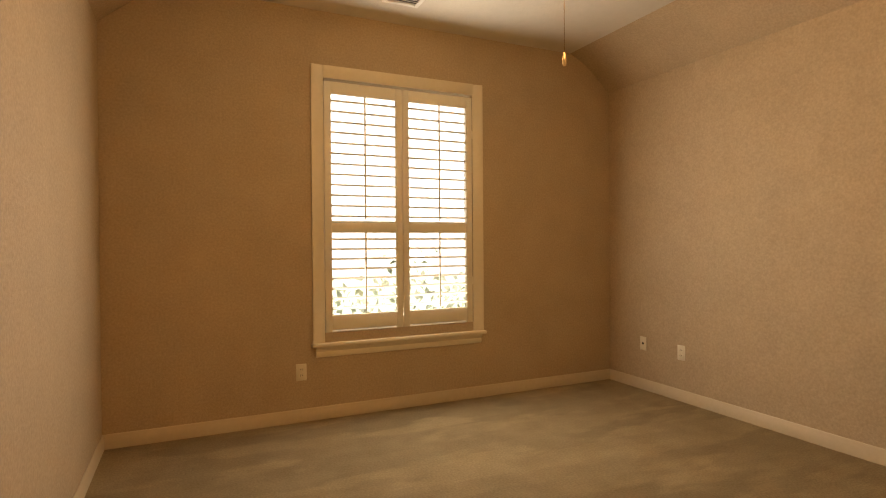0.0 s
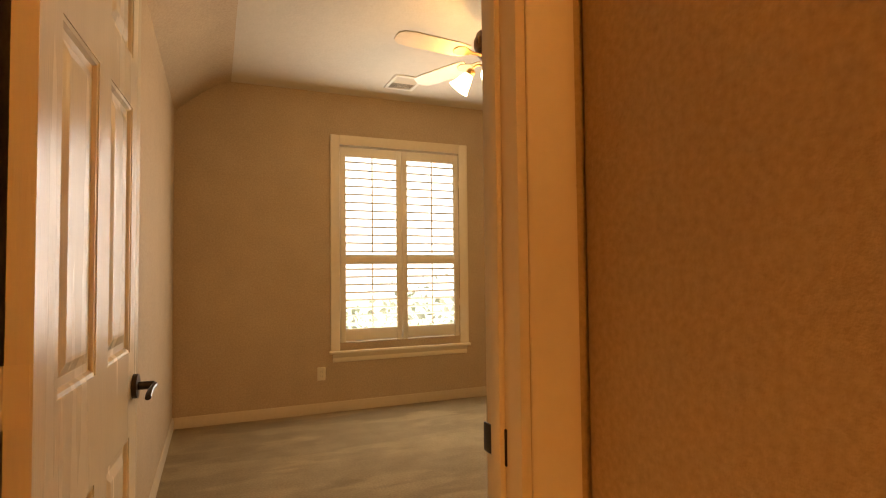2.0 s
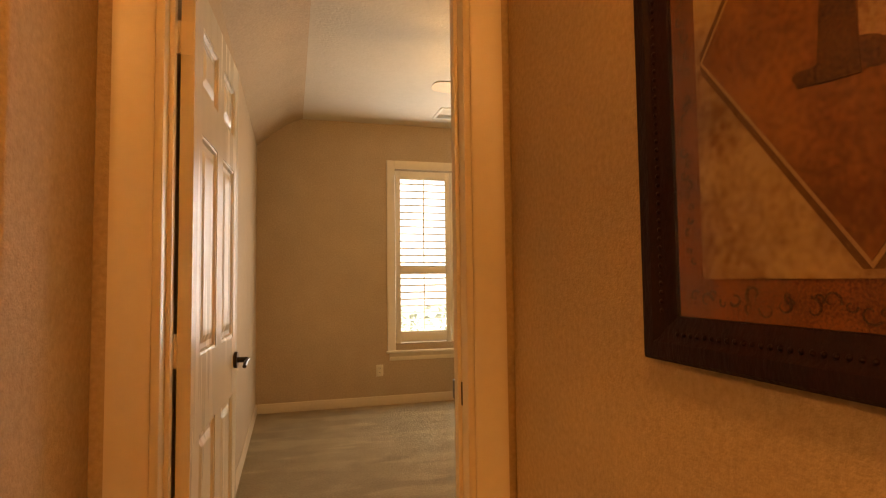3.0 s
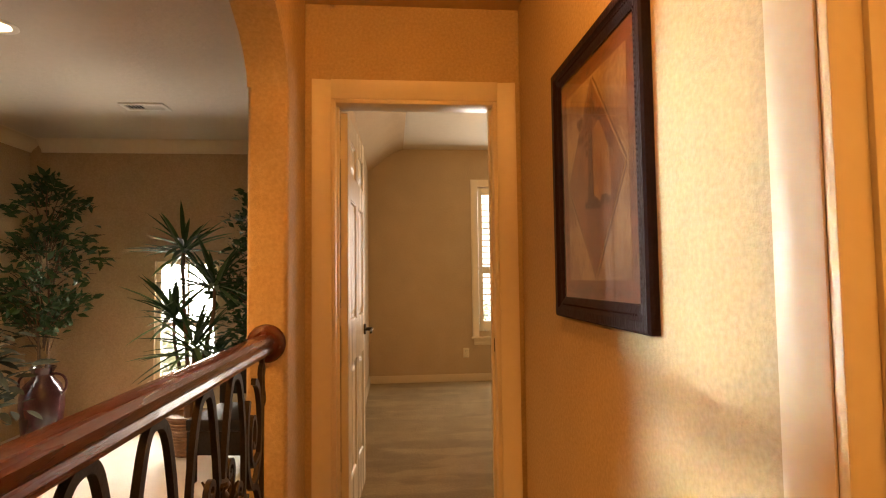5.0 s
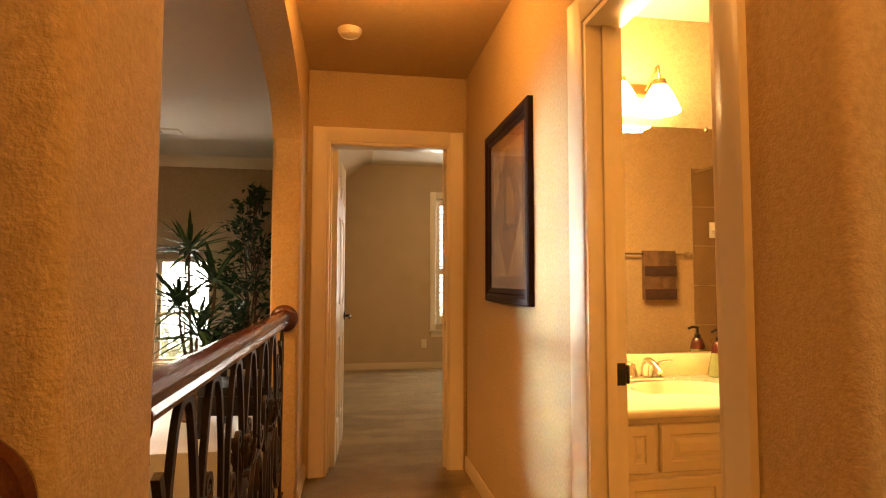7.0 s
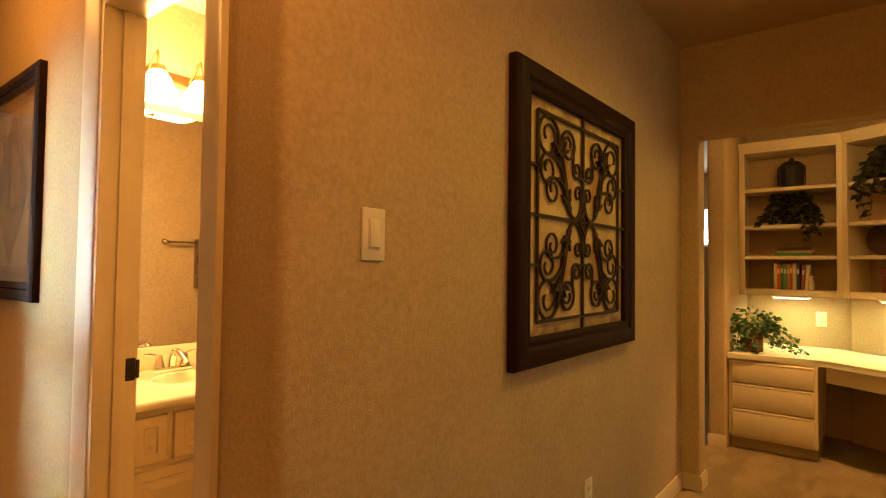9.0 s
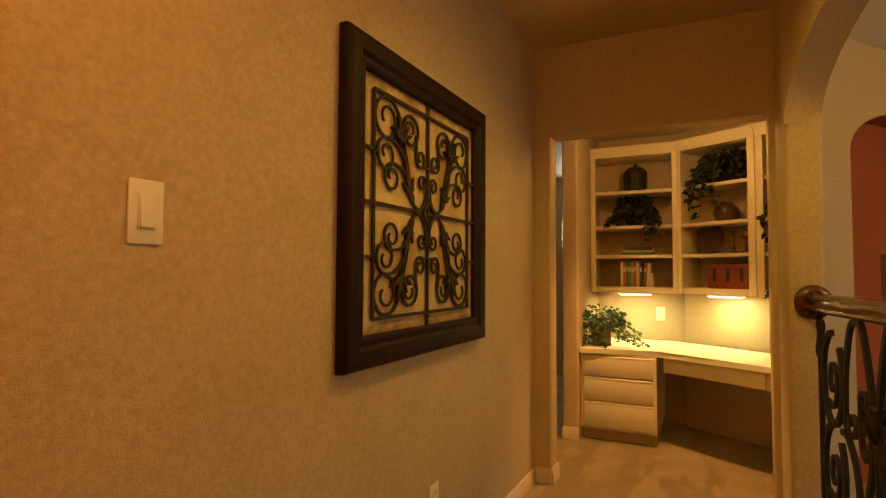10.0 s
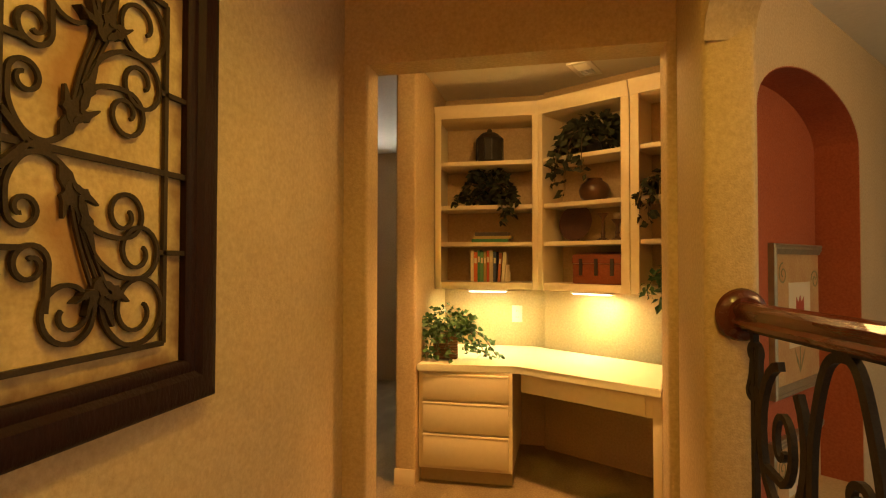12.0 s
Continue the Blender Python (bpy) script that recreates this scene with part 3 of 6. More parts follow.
def smooth_line(pts, n=6):
    """A smooth line through points of space."""
    out = []
    P = [pts[0]] + list(pts) + [pts[-1]]
    for i in range(1, len(P) - 2):
        for j in range(n):
            t = j / n
            out.append(tuple(0.5 * (2 * b + (c - a) * t + (2 * a - 5 * b + 4 * c - d) * t * t + (3 * b - a - 3 * c + d) * t ** 3) for a, b, c, d in zip(P[i - 1], P[i], P[i + 1], P[i + 2])))
    return out + [pts[-1]]


# ---- bedroom window ----
win = thing("window_1", "cream cased bedroom window with bright daylight behind", "window", ((WX0 + WX1) / 2, BY, 0.536), 180.0, kind="structure")
WW, WH = 1.354, 1.95
for sx in (-1, 1):
    bm = bmesh.new()
    prism(bm, [(sx * (WW / 2 - 0.085 + u), v) for u, v in casing_profile(0.085)], "z", 0.0, WH)
    part("casing", bm, TRIM, win)
bm = bmesh.new()
prism(bm, [(v, WH - 0.085 + u) for u, v in casing_profile(0.085)], "x", -WW / 2 + 0.085, WW / 2 - 0.085)
part("casing_head", bm, TRIM, win)
part("window_sill", box(bmesh.new(), -WW / 2 - 0.012, WW / 2 + 0.012, -0.1, 0.048, -0.026, 0.0, bev=0.007), TRIM, win)
bm = bmesh.new()
prism(bm, [(0, -0.10), (0.008, -0.10), (0.014, -0.085), (0.012, -0.06), (0.022, -0.045), (0.026, -0.027), (0, -0.027)], "x", -WW / 2 + 0.02, WW / 2 - 0.02)
part("apron", bm, TRIM, win)
part("glass", boxes((-0.585, 0.585, -0.125, -0.120, 0.03, 1.89)), GLASS, win).visible_shadow = False
for z in (0.03, 0.82, 1.83):
    part("sash_rail", boxes((-0.59, 0.59, -0.14, -0.105, z, z + 0.045), bev=0.003), TRIM, win)


def shutter(x0, x1):
    ob = thing("window_shutter", "cream plantation shutter with open louvers in the window", "shutter", ((x0 + x1) / 2, BY - 0.002, 0.606), 180.0, "plantation shutters")
    w, h = x1 - x0, 1.775
    for s in (-1, 1):
        part("stile", box(bmesh.new(), min(s * w / 2, s * (w / 2 - 0.05)), max(s * w / 2, s * (w / 2 - 0.05)), -0.028, 0.0, 0, h, bev=0.003), SHUT, ob)
    zs = ((0.012, 0.12), (0.705, 0.777), (1.69, h))
    for a, b in zs:
        part("rail", box(bmesh.new(), -w / 2 + 0.05, w / 2 - 0.05, -0.027, -0.001, a, b, bev=0.003), SHUT, ob)
    bm = bmesh.new()
    L = w / 2 - 0.052
    prism(bm, [(0.034 * math.cos(a), 0.0075 * math.sin(a)) for a in [2 * math.pi * i / 10 for i in range(10)]], "x", -L, L)
    me = mesh_of("louver", bm, SHUT)
    smooth(me)
    for a, b, n in ((0.13, 0.695, 8), (0.787, 1.68, 12)):
        for i in range(n):
            lv = new("louver", me)
            lv.parent = ob
            lv.matrix_basis = pose(0, -0.016, a + (b - a) * (i + 0.5) / n, -7)
        r = part("tilt_rod", box(bmesh.new(), -0.006, 0.006, 0.014, 0.024, a + 0.01, b + 0.02, bev=0.003), SHUT, ob)
        for i in range(n):
            part("staple", boxes((-0.001, 0.001, 0.004, 0.014, a + (b - a) * (i + 0.5) / n + 0.004, a + (b - a) * (i + 0.5) / n + 0.006)), CHROME, r)
    for z in (0.3, 1.45):
        x = -w / 2 if x0 > 1.0 else w / 2
        part("hinge", cyl(bmesh.new(), (x, 0.002, z), (x, 0.002, z + 0.06), 0.004, seg=8), SHUT, ob)
    return ob


shutter(WX0 + 0.006, 1.016)
shutter(1.020, WX1 - 0.006)
solid("backdrop", boxes((-1.0, 3.0, 6.2, 6.21, 0.9, 4.2)), glow("bright_sky", (0.95, 0.98, 1.0), 2.2), "white overcast sky beyond the window", "sky", "structure")
# garden backdrop emits by itself in place of outdoor daylight
solid("backdrop", boxes((-1.0, 3.0, 6.22, 6.23, -1.2, 0.9)), glow("glowing_garden", (0.86, 0.93, 0.84), 1.15), "glowing backdrop of a pale garden beyond the window", "garden", "structure")
rng = random.Random(5)
hedge = bmesh.new()
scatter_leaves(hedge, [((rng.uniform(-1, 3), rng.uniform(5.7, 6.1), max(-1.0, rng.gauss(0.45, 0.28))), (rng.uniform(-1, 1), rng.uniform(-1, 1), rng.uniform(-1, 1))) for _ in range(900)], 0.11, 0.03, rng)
# leaf colour is washed out to hold the outdoor glare
solid("hedge", hedge, surface("glare_paled_leaves", (0.62, 0.70, 0.55), (0.74, 0.80, 0.66), 8, 0.6), "bushes outside the window with daylight glare in their pale colour", "bush", "stuff", soft=False)

# ---- bedroom door ----
door = thing("door_1", "cream six-panel bedroom door standing open against the wall", "door", (-0.888, 0.137, 0.012), 86.7, kind="structure")
DW, DH, DT = 0.77, 2.095, 0.035
cols = ((0.105, 0.335), (0.435, 0.665))
rows_ = ((0.23, 0.82), (1.035, 1.67), (1.80, 1.985))
bm = bmesh.new()
xs = [0, 0.105, 0.335, 0.435, 0.665, DW]
zs = [0, 0.23, 0.82, 1.035, 1.67, 1.80, 1.985, DH]
for i in range(5):
    for j in range(7):
        if i in (1, 3) and j in (1, 3, 5):
            box(bm, xs[i], xs[i + 1], -DT + 0.013, -0.013, zs[j], zs[j + 1])
        else:
            box(bm, xs[i], xs[i + 1], -DT, 0, zs[j], zs[j + 1])
bmesh.ops.remove_doubles(bm, verts=bm.verts, dist=0.0002)
part("slab", bm, DOORP, door, soft=False)
for x0, x1 in cols:
    for z0, z1 in rows_:
        for y, s in ((-DT + 0.013, -1), (-0.013, 1)):
            bm = bmesh.new()
            rings = []
            for inset, h in ((0.0, 0.011), (0.008, 0.010), (0.014, 0.003), (0.03, 0.003), (0.052, 0.010), (0.06, 0.0105)):
                rings.append([bm.verts.new((x, y + s * h, z)) for x, z in ((x0 + inset, z0 + inset), (x1 - inset, z0 + inset), (x1 - inset, z1 - inset), (x0 + inset, z1 - inset))])
            for a, b in zip(rings, rings[1:]):
                for i in range(4):
                    bm.faces.new((a[i], a[(i + 1) % 4], b[(i + 1) % 4], b[i]))
            bm.faces.new(rings[-1])
            part("raised_panel", bm, DOORP, door, soft=False)


def lever(parent, x, z, y, s):
    h = part("door_handle", cyl(cyl(bmesh.new(), (x, y, z), (x, y + s * 0.012, z), 0.032, seg=22), (x, y + s * 0.012, z), (x, y + s * 0.05, z), 0.011), BRONZE, parent, "dark bronze lever handle")
    pts = bez((x, y + s * 0.05, z), (x - 0.03, y + s * 0.058, z + 0.004), (x - 0.075, y + s * 0.05, z + 0.006), (x - 0.105, y + s * 0.052, z - 0.012), 10)
    part("lever", sweep(bmesh.new(), pts, 0.009, 0.007, 8), BRONZE, h)
    return h


lever(door, DW - 0.058, 0.94, -DT, -1)
part("latch_plate", box(bmesh.new(), DW - 0.001, DW + 0.002, -0.029, -0.006, 0.905, 0.975, bev=0.0008), BRONZE, door, "dark bronze latch plate")
for z in (0.22, 1.02, 1.86):
    hg = part("hinge", cyl(bmesh.new(), (-0.004, 0.006, z), (-0.004, 0.006, z + 0.09), 0.0065, seg=10), TRIM, door, "cream painted butt hinge")
    part("hinge_leaf", boxes((-0.0015, 0.0, -DT + 0.004, 0.004, z, z + 0.09)), TRIM, hg)
    part("jamb_leaf", box(bmesh.new(), -0.013, -0.0105, 0.01, 0.075, z, z + 0.09, bev=0.001), TRIM, hg)

# ---- ceiling fan ----
fan = thing("ceiling_fan", "antique brass ceiling fan with pale blades and lit glass shades", "ceiling fan", (0.95, 2.10, CZ + 0.045))
part("canopy", lathe(bmesh.new(), [(0.0, 0.0), (0.07, 0.0), (0.068, -0.02), (0.05, -0.05), (0.018, -0.065)]), BRASS, fan)
part("downrod", cyl(bmesh.new(), (0, 0, -0.06), (0, 0, -0.20), 0.012), BRASS, fan)
part("motor", lathe(bmesh.new(), [(0.015, -0.19), (0.06, -0.20), (0.105, -0.225), (0.118, -0.26), (0.118, -0.31), (0.10, -0.335), (0.105, -0.345), (0.085, -0.375), (0.06, -0.40), (0.055, -0.44), (0.03, -0.455), (0.0, -0.457)], seg=32), surface("bronze_motor", (0.06, 0.03, 0.015), (0.14, 0.075, 0.035), 16, 0.35, 0.0, metal=0.8), fan)
for i in range(24):
    a = 2 * math.pi * i / 24
    part("motor_fin", boxes((0.108, 0.121, -0.002, 0.002, -0.305, -0.265)), BRASS, fan).matrix_basis = pose(0, 0, 0, 0, 0, math.degrees(a))
bl, br = bmesh.new(), bmesh.new()
prism(bl, [(0.20, -0.055), (0.26, -0.066), (0.55, -0.068), (0.62, -0.06), (0.65, -0.035), (0.655, 0), (0.65, 0.035), (0.62, 0.06), (0.55, 0.068), (0.26, 0.066), (0.20, 0.055)], "z", -0.004, 0.004)
box(br, 0.08, 0.19, -0.012, 0.012, -0.008, -0.002)
prism(br, [(0.17, -0.02), (0.23, -0.045), (0.27, -0.03), (0.285, 0), (0.27, 0.03), (0.23, 0.045), (0.17, 0.02)], "z", -0.010, -0.005)
me_bl, me_br = mesh_of("blade", bl, BLADE), mesh_of("blade_iron", br, BRASS)
for k in range(5):
    m = pose(0, 0, -0.365, 0, 0, 115 + 72 * k) @ pose(0, 0, 0, 11)
    for nm, me in (("blade", me_bl), ("blade_iron", me_br)):
        o = new(nm, me)
        o.parent = fan
        o.matrix_basis = m
for a in (240, 60, 150, 330):
    m = pose(0, 0, -0.43, 0, 0, a)
    arm = part("arm", sweep(bmesh.new(), [m @ Vector(p) for p in bez((0.03, 0, 0.0), (0.08, 0, 0.03), (0.12, 0, 0.03), (0.135, 0, -0.015), 10)], 0.006), BRASS, fan)
    t = m @ pose(0.135, 0, -0.015) @ pose(0, 0, 0, 0, -38)
    part("socket", lathe(bmesh.new(), [(0.0, 0.01), (0.022, 0.008), (0.028, -0.01), (0.026, -0.03), (0.0, -0.03)], t), BRASS, arm)
    part("shade", lathe(bmesh.new(), [(0.024, -0.025), (0.03, -0.04), (0.042, -0.07), (0.05, -0.10), (0.06, -0.125), (0.068, -0.135), (0.0, -0.118)], t, 28), SHADE_F, arm, "lit frosted bell shade")
part("pull_chain", sweep(bmesh.new(), [(0.03, 0, -0.45), (0.03, 0, -0.9)], 0.0014, seg=5), BRASS, fan)
part("pull_fob", lathe(bmesh.new(), [(0.0, -0.895), (0.004, -0.9), (0.009, -0.925), (0.01, -0.94), (0.006, -0.952), (0.0, -0.954)], pose(0.03, 0, 0), 12), surface("pale_wood", (0.62, 0.45, 0.24), (0.7, 0.52, 0.3), 20, 0.5), fan)


def register(name, label, x, y, z, w, d, rz, n=8):
    ob = thing(name, label, "air vent", (x, y, z), rz)
    part("backing", boxes((-w / 2 + 0.02, w / 2 - 0.02, -d / 2 + 0.02, d / 2 - 0.02, -0.003, -0.001)), BLACK, ob)
    for a in ((-w / 2, w / 2, -d / 2, -d / 2 + 0.03), (-w / 2, w / 2, d / 2 - 0.03, d / 2), (-w / 2, -w / 2 + 0.03, -d / 2 + 0.03, d / 2 - 0.03), (w / 2 - 0.03, w / 2, -d / 2 + 0.03, d / 2 - 0.03)):
        part("frame", box(bmesh.new(), *a, -0.012, 0.0, bev=0.003), PLATEW, ob)
    for i in range(n):
        x0 = -w / 2 + 0.035 + (w - 0.07) * (i + 0.5) / n
        o = part("slat", boxes((-0.010, 0.010, -d / 2 + 0.03, d / 2 - 0.03, -0.0012, 0.0012)), PLATEW, ob)
        o.matrix_basis = pose(x0, 0, -0.008, 0, 38 if i < n / 2 else -38)
    return ob


register("ceiling_vent", "white ceiling register in the bedroom", 0.88, 3.60, CZ, 0.34, 0.26, 90, 10)
outlet(0.259, BY, 0.344, 180)
outlet(BX1, 3.31, 0.374, 90)
jack = on_wall("phone_jack", "ivory phone jack plate on the bedroom wall", "wall jack", BX1, 3.70, 0.385, 90)
part("plate", box(bmesh.new(), -0.034, 0.034, 0, 0.006, -0.056, 0.056, bev=0.003), PLATE, jack)
part("socket", boxes((-0.008, 0.008, 0.006, 0.009, -0.008, 0.008)), BLACK, jack)

# ---- corridor: framed print ----
PW, PH = 0.745, 0.90
pic = on_wall("framed_print", "framed brown diamond palm print in a beaded dark frame", "picture", 0.0, -1.013, 1.122, 90)
prof = [(0, 0), (0, 0.024), (0.006, 0.03), (0.03, 0.03), (0.036, 0.024), (0.052, 0.022), (0.064, 0.016), (0.072, 0.014), (0.072, 0)]
frame4(pic, PW, PH, prof, DARKWOOD)
bead = bmesh.new()
for i in range(52):
    z = 0.08 + (PH - 0.16) * i / 51
    for s in (-1, 1):
        ball(bead, (s * (PW / 2 - 0.045), 0.022, z), 0.0042, u=8, v=6)
for i in range(42):
    x = -PW / 2 + 0.08 + (PW - 0.16) * i / 41
    for z in (0.045, PH - 0.045):
        ball(bead, (x, 0.022, z), 0.0042, u=8, v=6)
part("beading", bead, DARKWOOD, pic, "carved bead rows")["kind"] = "stuff"
P_BORDER = surface("print_border", (0.12, 0.032, 0.014), (0.27, 0.09, 0.034), 16, 0.35, 0.0, fine=0.6, lo=0.4, hi=0.6)
P_FIELD = surface("print_field", (0.22, 0.095, 0.038), (0.48, 0.31, 0.15), 4.5, 0.35, 0.0, fine=0.3, lo=0.4, hi=0.58)
P_DIA = surface("print_diamond", (0.15, 0.045, 0.018), (0.33, 0.13, 0.05), 7, 0.35, 0.0, fine=0.35, lo=0.4, hi=0.6)
P_EDGE = surface("print_edge", (0.36, 0.20, 0.09), (0.46, 0.30, 0.14), 9, 0.4)
P_DARK = surface("print_dark", (0.035, 0.014, 0.008), (0.12, 0.05, 0.025), 20, 0.4, fine=0.6)
part("border", boxes((-PW / 2 + 0.07, PW / 2 - 0.07, 0.002, 0.008, 0.07, PH - 0.07)), P_BORDER, pic)
part("print", boxes((-PW / 2 + 0.125, PW / 2 - 0.125, 0.008, 0.0095, 0.13, PH - 0.13)), P_FIELD, pic)
hx, hz = PW / 2 - 0.135, PH / 2 - 0.14
bm = bmesh.new()
prism(bm, [(-hx, PH / 2), (0, PH / 2 - hz), (hx, PH / 2), (0, PH / 2 + hz)], "y", 0.0095, 0.0105)
part("diamond_edge", bm, P_EDGE, pic)
bm = bmesh.new()
k = 0.972
prism(bm, [(-hx * k, PH / 2), (0, PH / 2 - hz * k), (hx * k, PH / 2), (0, PH / 2 + hz * k)], "y", 0.0105, 0.0115)
part("diamond", bm, P_DIA, pic)
bm = bmesh.new()
rng = random.Random(3)


def blot(bm, cx, cz, rx, rz_, y0, y1, rng, n=18):
    """An uneven painted patch."""
    ph = [rng.uniform(0, 6.28) for _ in range(3)]
    pts = []
    for j in range(n):
        t = 2 * math.pi * j / n
        k = 1 + 0.18 * math.sin(3 * t + ph[0]) + 0.12 * math.sin(5 * t + ph[1]) + 0.07 * math.sin(8 * t + ph[2])
        pts.append((cx + rx * k * math.cos(t), cz + rz_ * k * math.sin(t)))
    prism(bm, pts, "y", y0, y1)


zm = PH / 2
prism(bm, [(0.0, zm - 0.10), (0.052, zm - 0.095), (0.042, zm + 0.02), (0.034, zm + 0.20), (0.008, zm + 0.20), (0.004, zm + 0.02)], "y", 0.0115, 0.0124)
for i in range(14):
    blot(bm, -0.11 + 0.18 * i / 13, zm - 0.088 + 0.012 * math.sin(i * 0.9) + 0.0012 * i, rng.uniform(0.012, 0.024), rng.uniform(0.006, 0.012), 0.0115, 0.0119 + 0.00003 * i, rng, 12)
for i in range(26):
    a, r = rng.uniform(0, 6.28), rng.random() ** 0.5
    blot(bm, 0.02 + 0.11 * r * math.cos(a), zm + 0.17 + 0.10 * r * math.sin(a), rng.uniform(0.008, 0.02), rng.uniform(0.006, 0.014), 0.0115, 0.0119 + 0.00004 * i, rng, 10)
part("tree_motif", bm, surface("print_bark", (0.06, 0.020, 0.010), (0.20, 0.075, 0.03), 14, 0.4, fine=0.6, lo=0.35, hi=0.65), pic)
bm = bmesh.new()
prism(bm, [(-0.135, zm - 0.075), (0.0, zm - 0.085), (0.0, zm + 0.14), (-0.05, zm + 0.17), (-0.12, zm + 0.07)], "y", 0.0115, 0.0118)
part("pale_wash", bm, surface("print_wash", (0.26, 0.10, 0.04), (0.46, 0.26, 0.11), 9, 0.4, fine=0.5, lo=0.38, hi=0.6), pic)
bm = bmesh.new()
for s_ in (-1, 1):
    for t_ in (-1, 1):
        prism(bm, [(s_ * hx, zm), (0, zm + t_ * hz), (s_ * 0.011, zm + t_ * hz), (s_ * hx, zm + t_ * 0.014)], "y", 0.0095, 0.00975)
part("diamond_shade", bm, surface("print_shade", (0.10, 0.036, 0.016), (0.20, 0.085, 0.035), 9, 0.4, fine=0.5), pic)
bm = bmesh.new()
def vine(cx, cz, r):
    pts = spiral(cx, cz, r, r * 0.3, rng.uniform(0, 360), rng.choice((-0.8, 0.8)), 8)
    sweep(bm, [(x, 0.0084, z) for x, _, z in pts], rng.uniform(0.0012, 0.0026), 0.0004, 4, (0, 1, 0), 0.4)


for i in range(30):
    for z in (0.10, PH - 0.10):
        vine(-PW / 2 + 0.10 + (PW - 0.20) * (i + rng.random()) / 30, z + rng.uniform(-0.01, 0.01), rng.uniform(0.007, 0.014))
    for x in (-PW / 2 + 0.098, PW / 2 - 0.098):
        vine(x + rng.uniform(-0.008, 0.008), 0.14 + (PH - 0.28) * (i + rng.random()) / 30, rng.uniform(0.006, 0.012))
part("border_motif", bm, P_DARK, pic)["kind"] = "stuff"
PGLASS = GLASS.copy()
PGLASS.name = "picture_glass"
PGLASS.node_tree.nodes["Principled BSDF"].inputs["IOR"].default_value = 1.22
gl = part("glass", boxes((-PW / 2 + 0.07, PW / 2 - 0.07, 0.0135, 0.0145, 0.07, PH - 0.07)), PGLASS, pic)
gl.visible_shadow = False

sm = thing("smoke_detector", "tan smoke detector on the corridor ceiling", "smoke detector", (-0.78, -0.62, HC))
part("housing", lathe(bmesh.new(), [(0.0, 0.0), (0.065, 0.0), (0.065, -0.012), (0.055, -0.028), (0.03, -0.036), (0.0, -0.037)]), PLATE, sm)
part("vent_ring", lathe(bmesh.new(), [(0.048, -0.030), (0.052, -0.034), (0.045, -0.037), (0.043, -0.033)]), PLATE, sm)

# ---- railings ----
RZ = 1.02


def handrail(name, L, m, label):
    ob = new(name)
    ob.matrix_basis = m
    tagged(ob, label, "handrail", "gallery handrails")
    prof = [(-0.032, -0.03), (0.032, -0.03), (0.035, -0.018), (0.028, -0.006), (0.034, 0.006), (0.036, 0.02), (0.026, 0.033), (0.0, 0.038), (-0.026, 0.033), (-0.036, 0.02), (-0.034, 0.006), (-0.028, -0.006), (-0.035, -0.018)]
    bm = bmesh.new()
    prism(bm, [(u, RZ + v) for u, v in prof], "x", 0.015, L - 0.015)
    part("rail", bm, MAHOG, ob)
    for x, s in ((0, 1), (L, -1)):
        part("rosette", lathe(bmesh.new(), [(0.0, 0.0), (0.072, 0.0), (0.075, 0.008), (0.07, 0.018), (0.058, 0.022), (0.05, 0.03), (0.0, 0.034)], pose(x, 0, RZ, 0, 90 * s), 32), MAHOG, ob, "round mahogany wall rosette")
    return ob


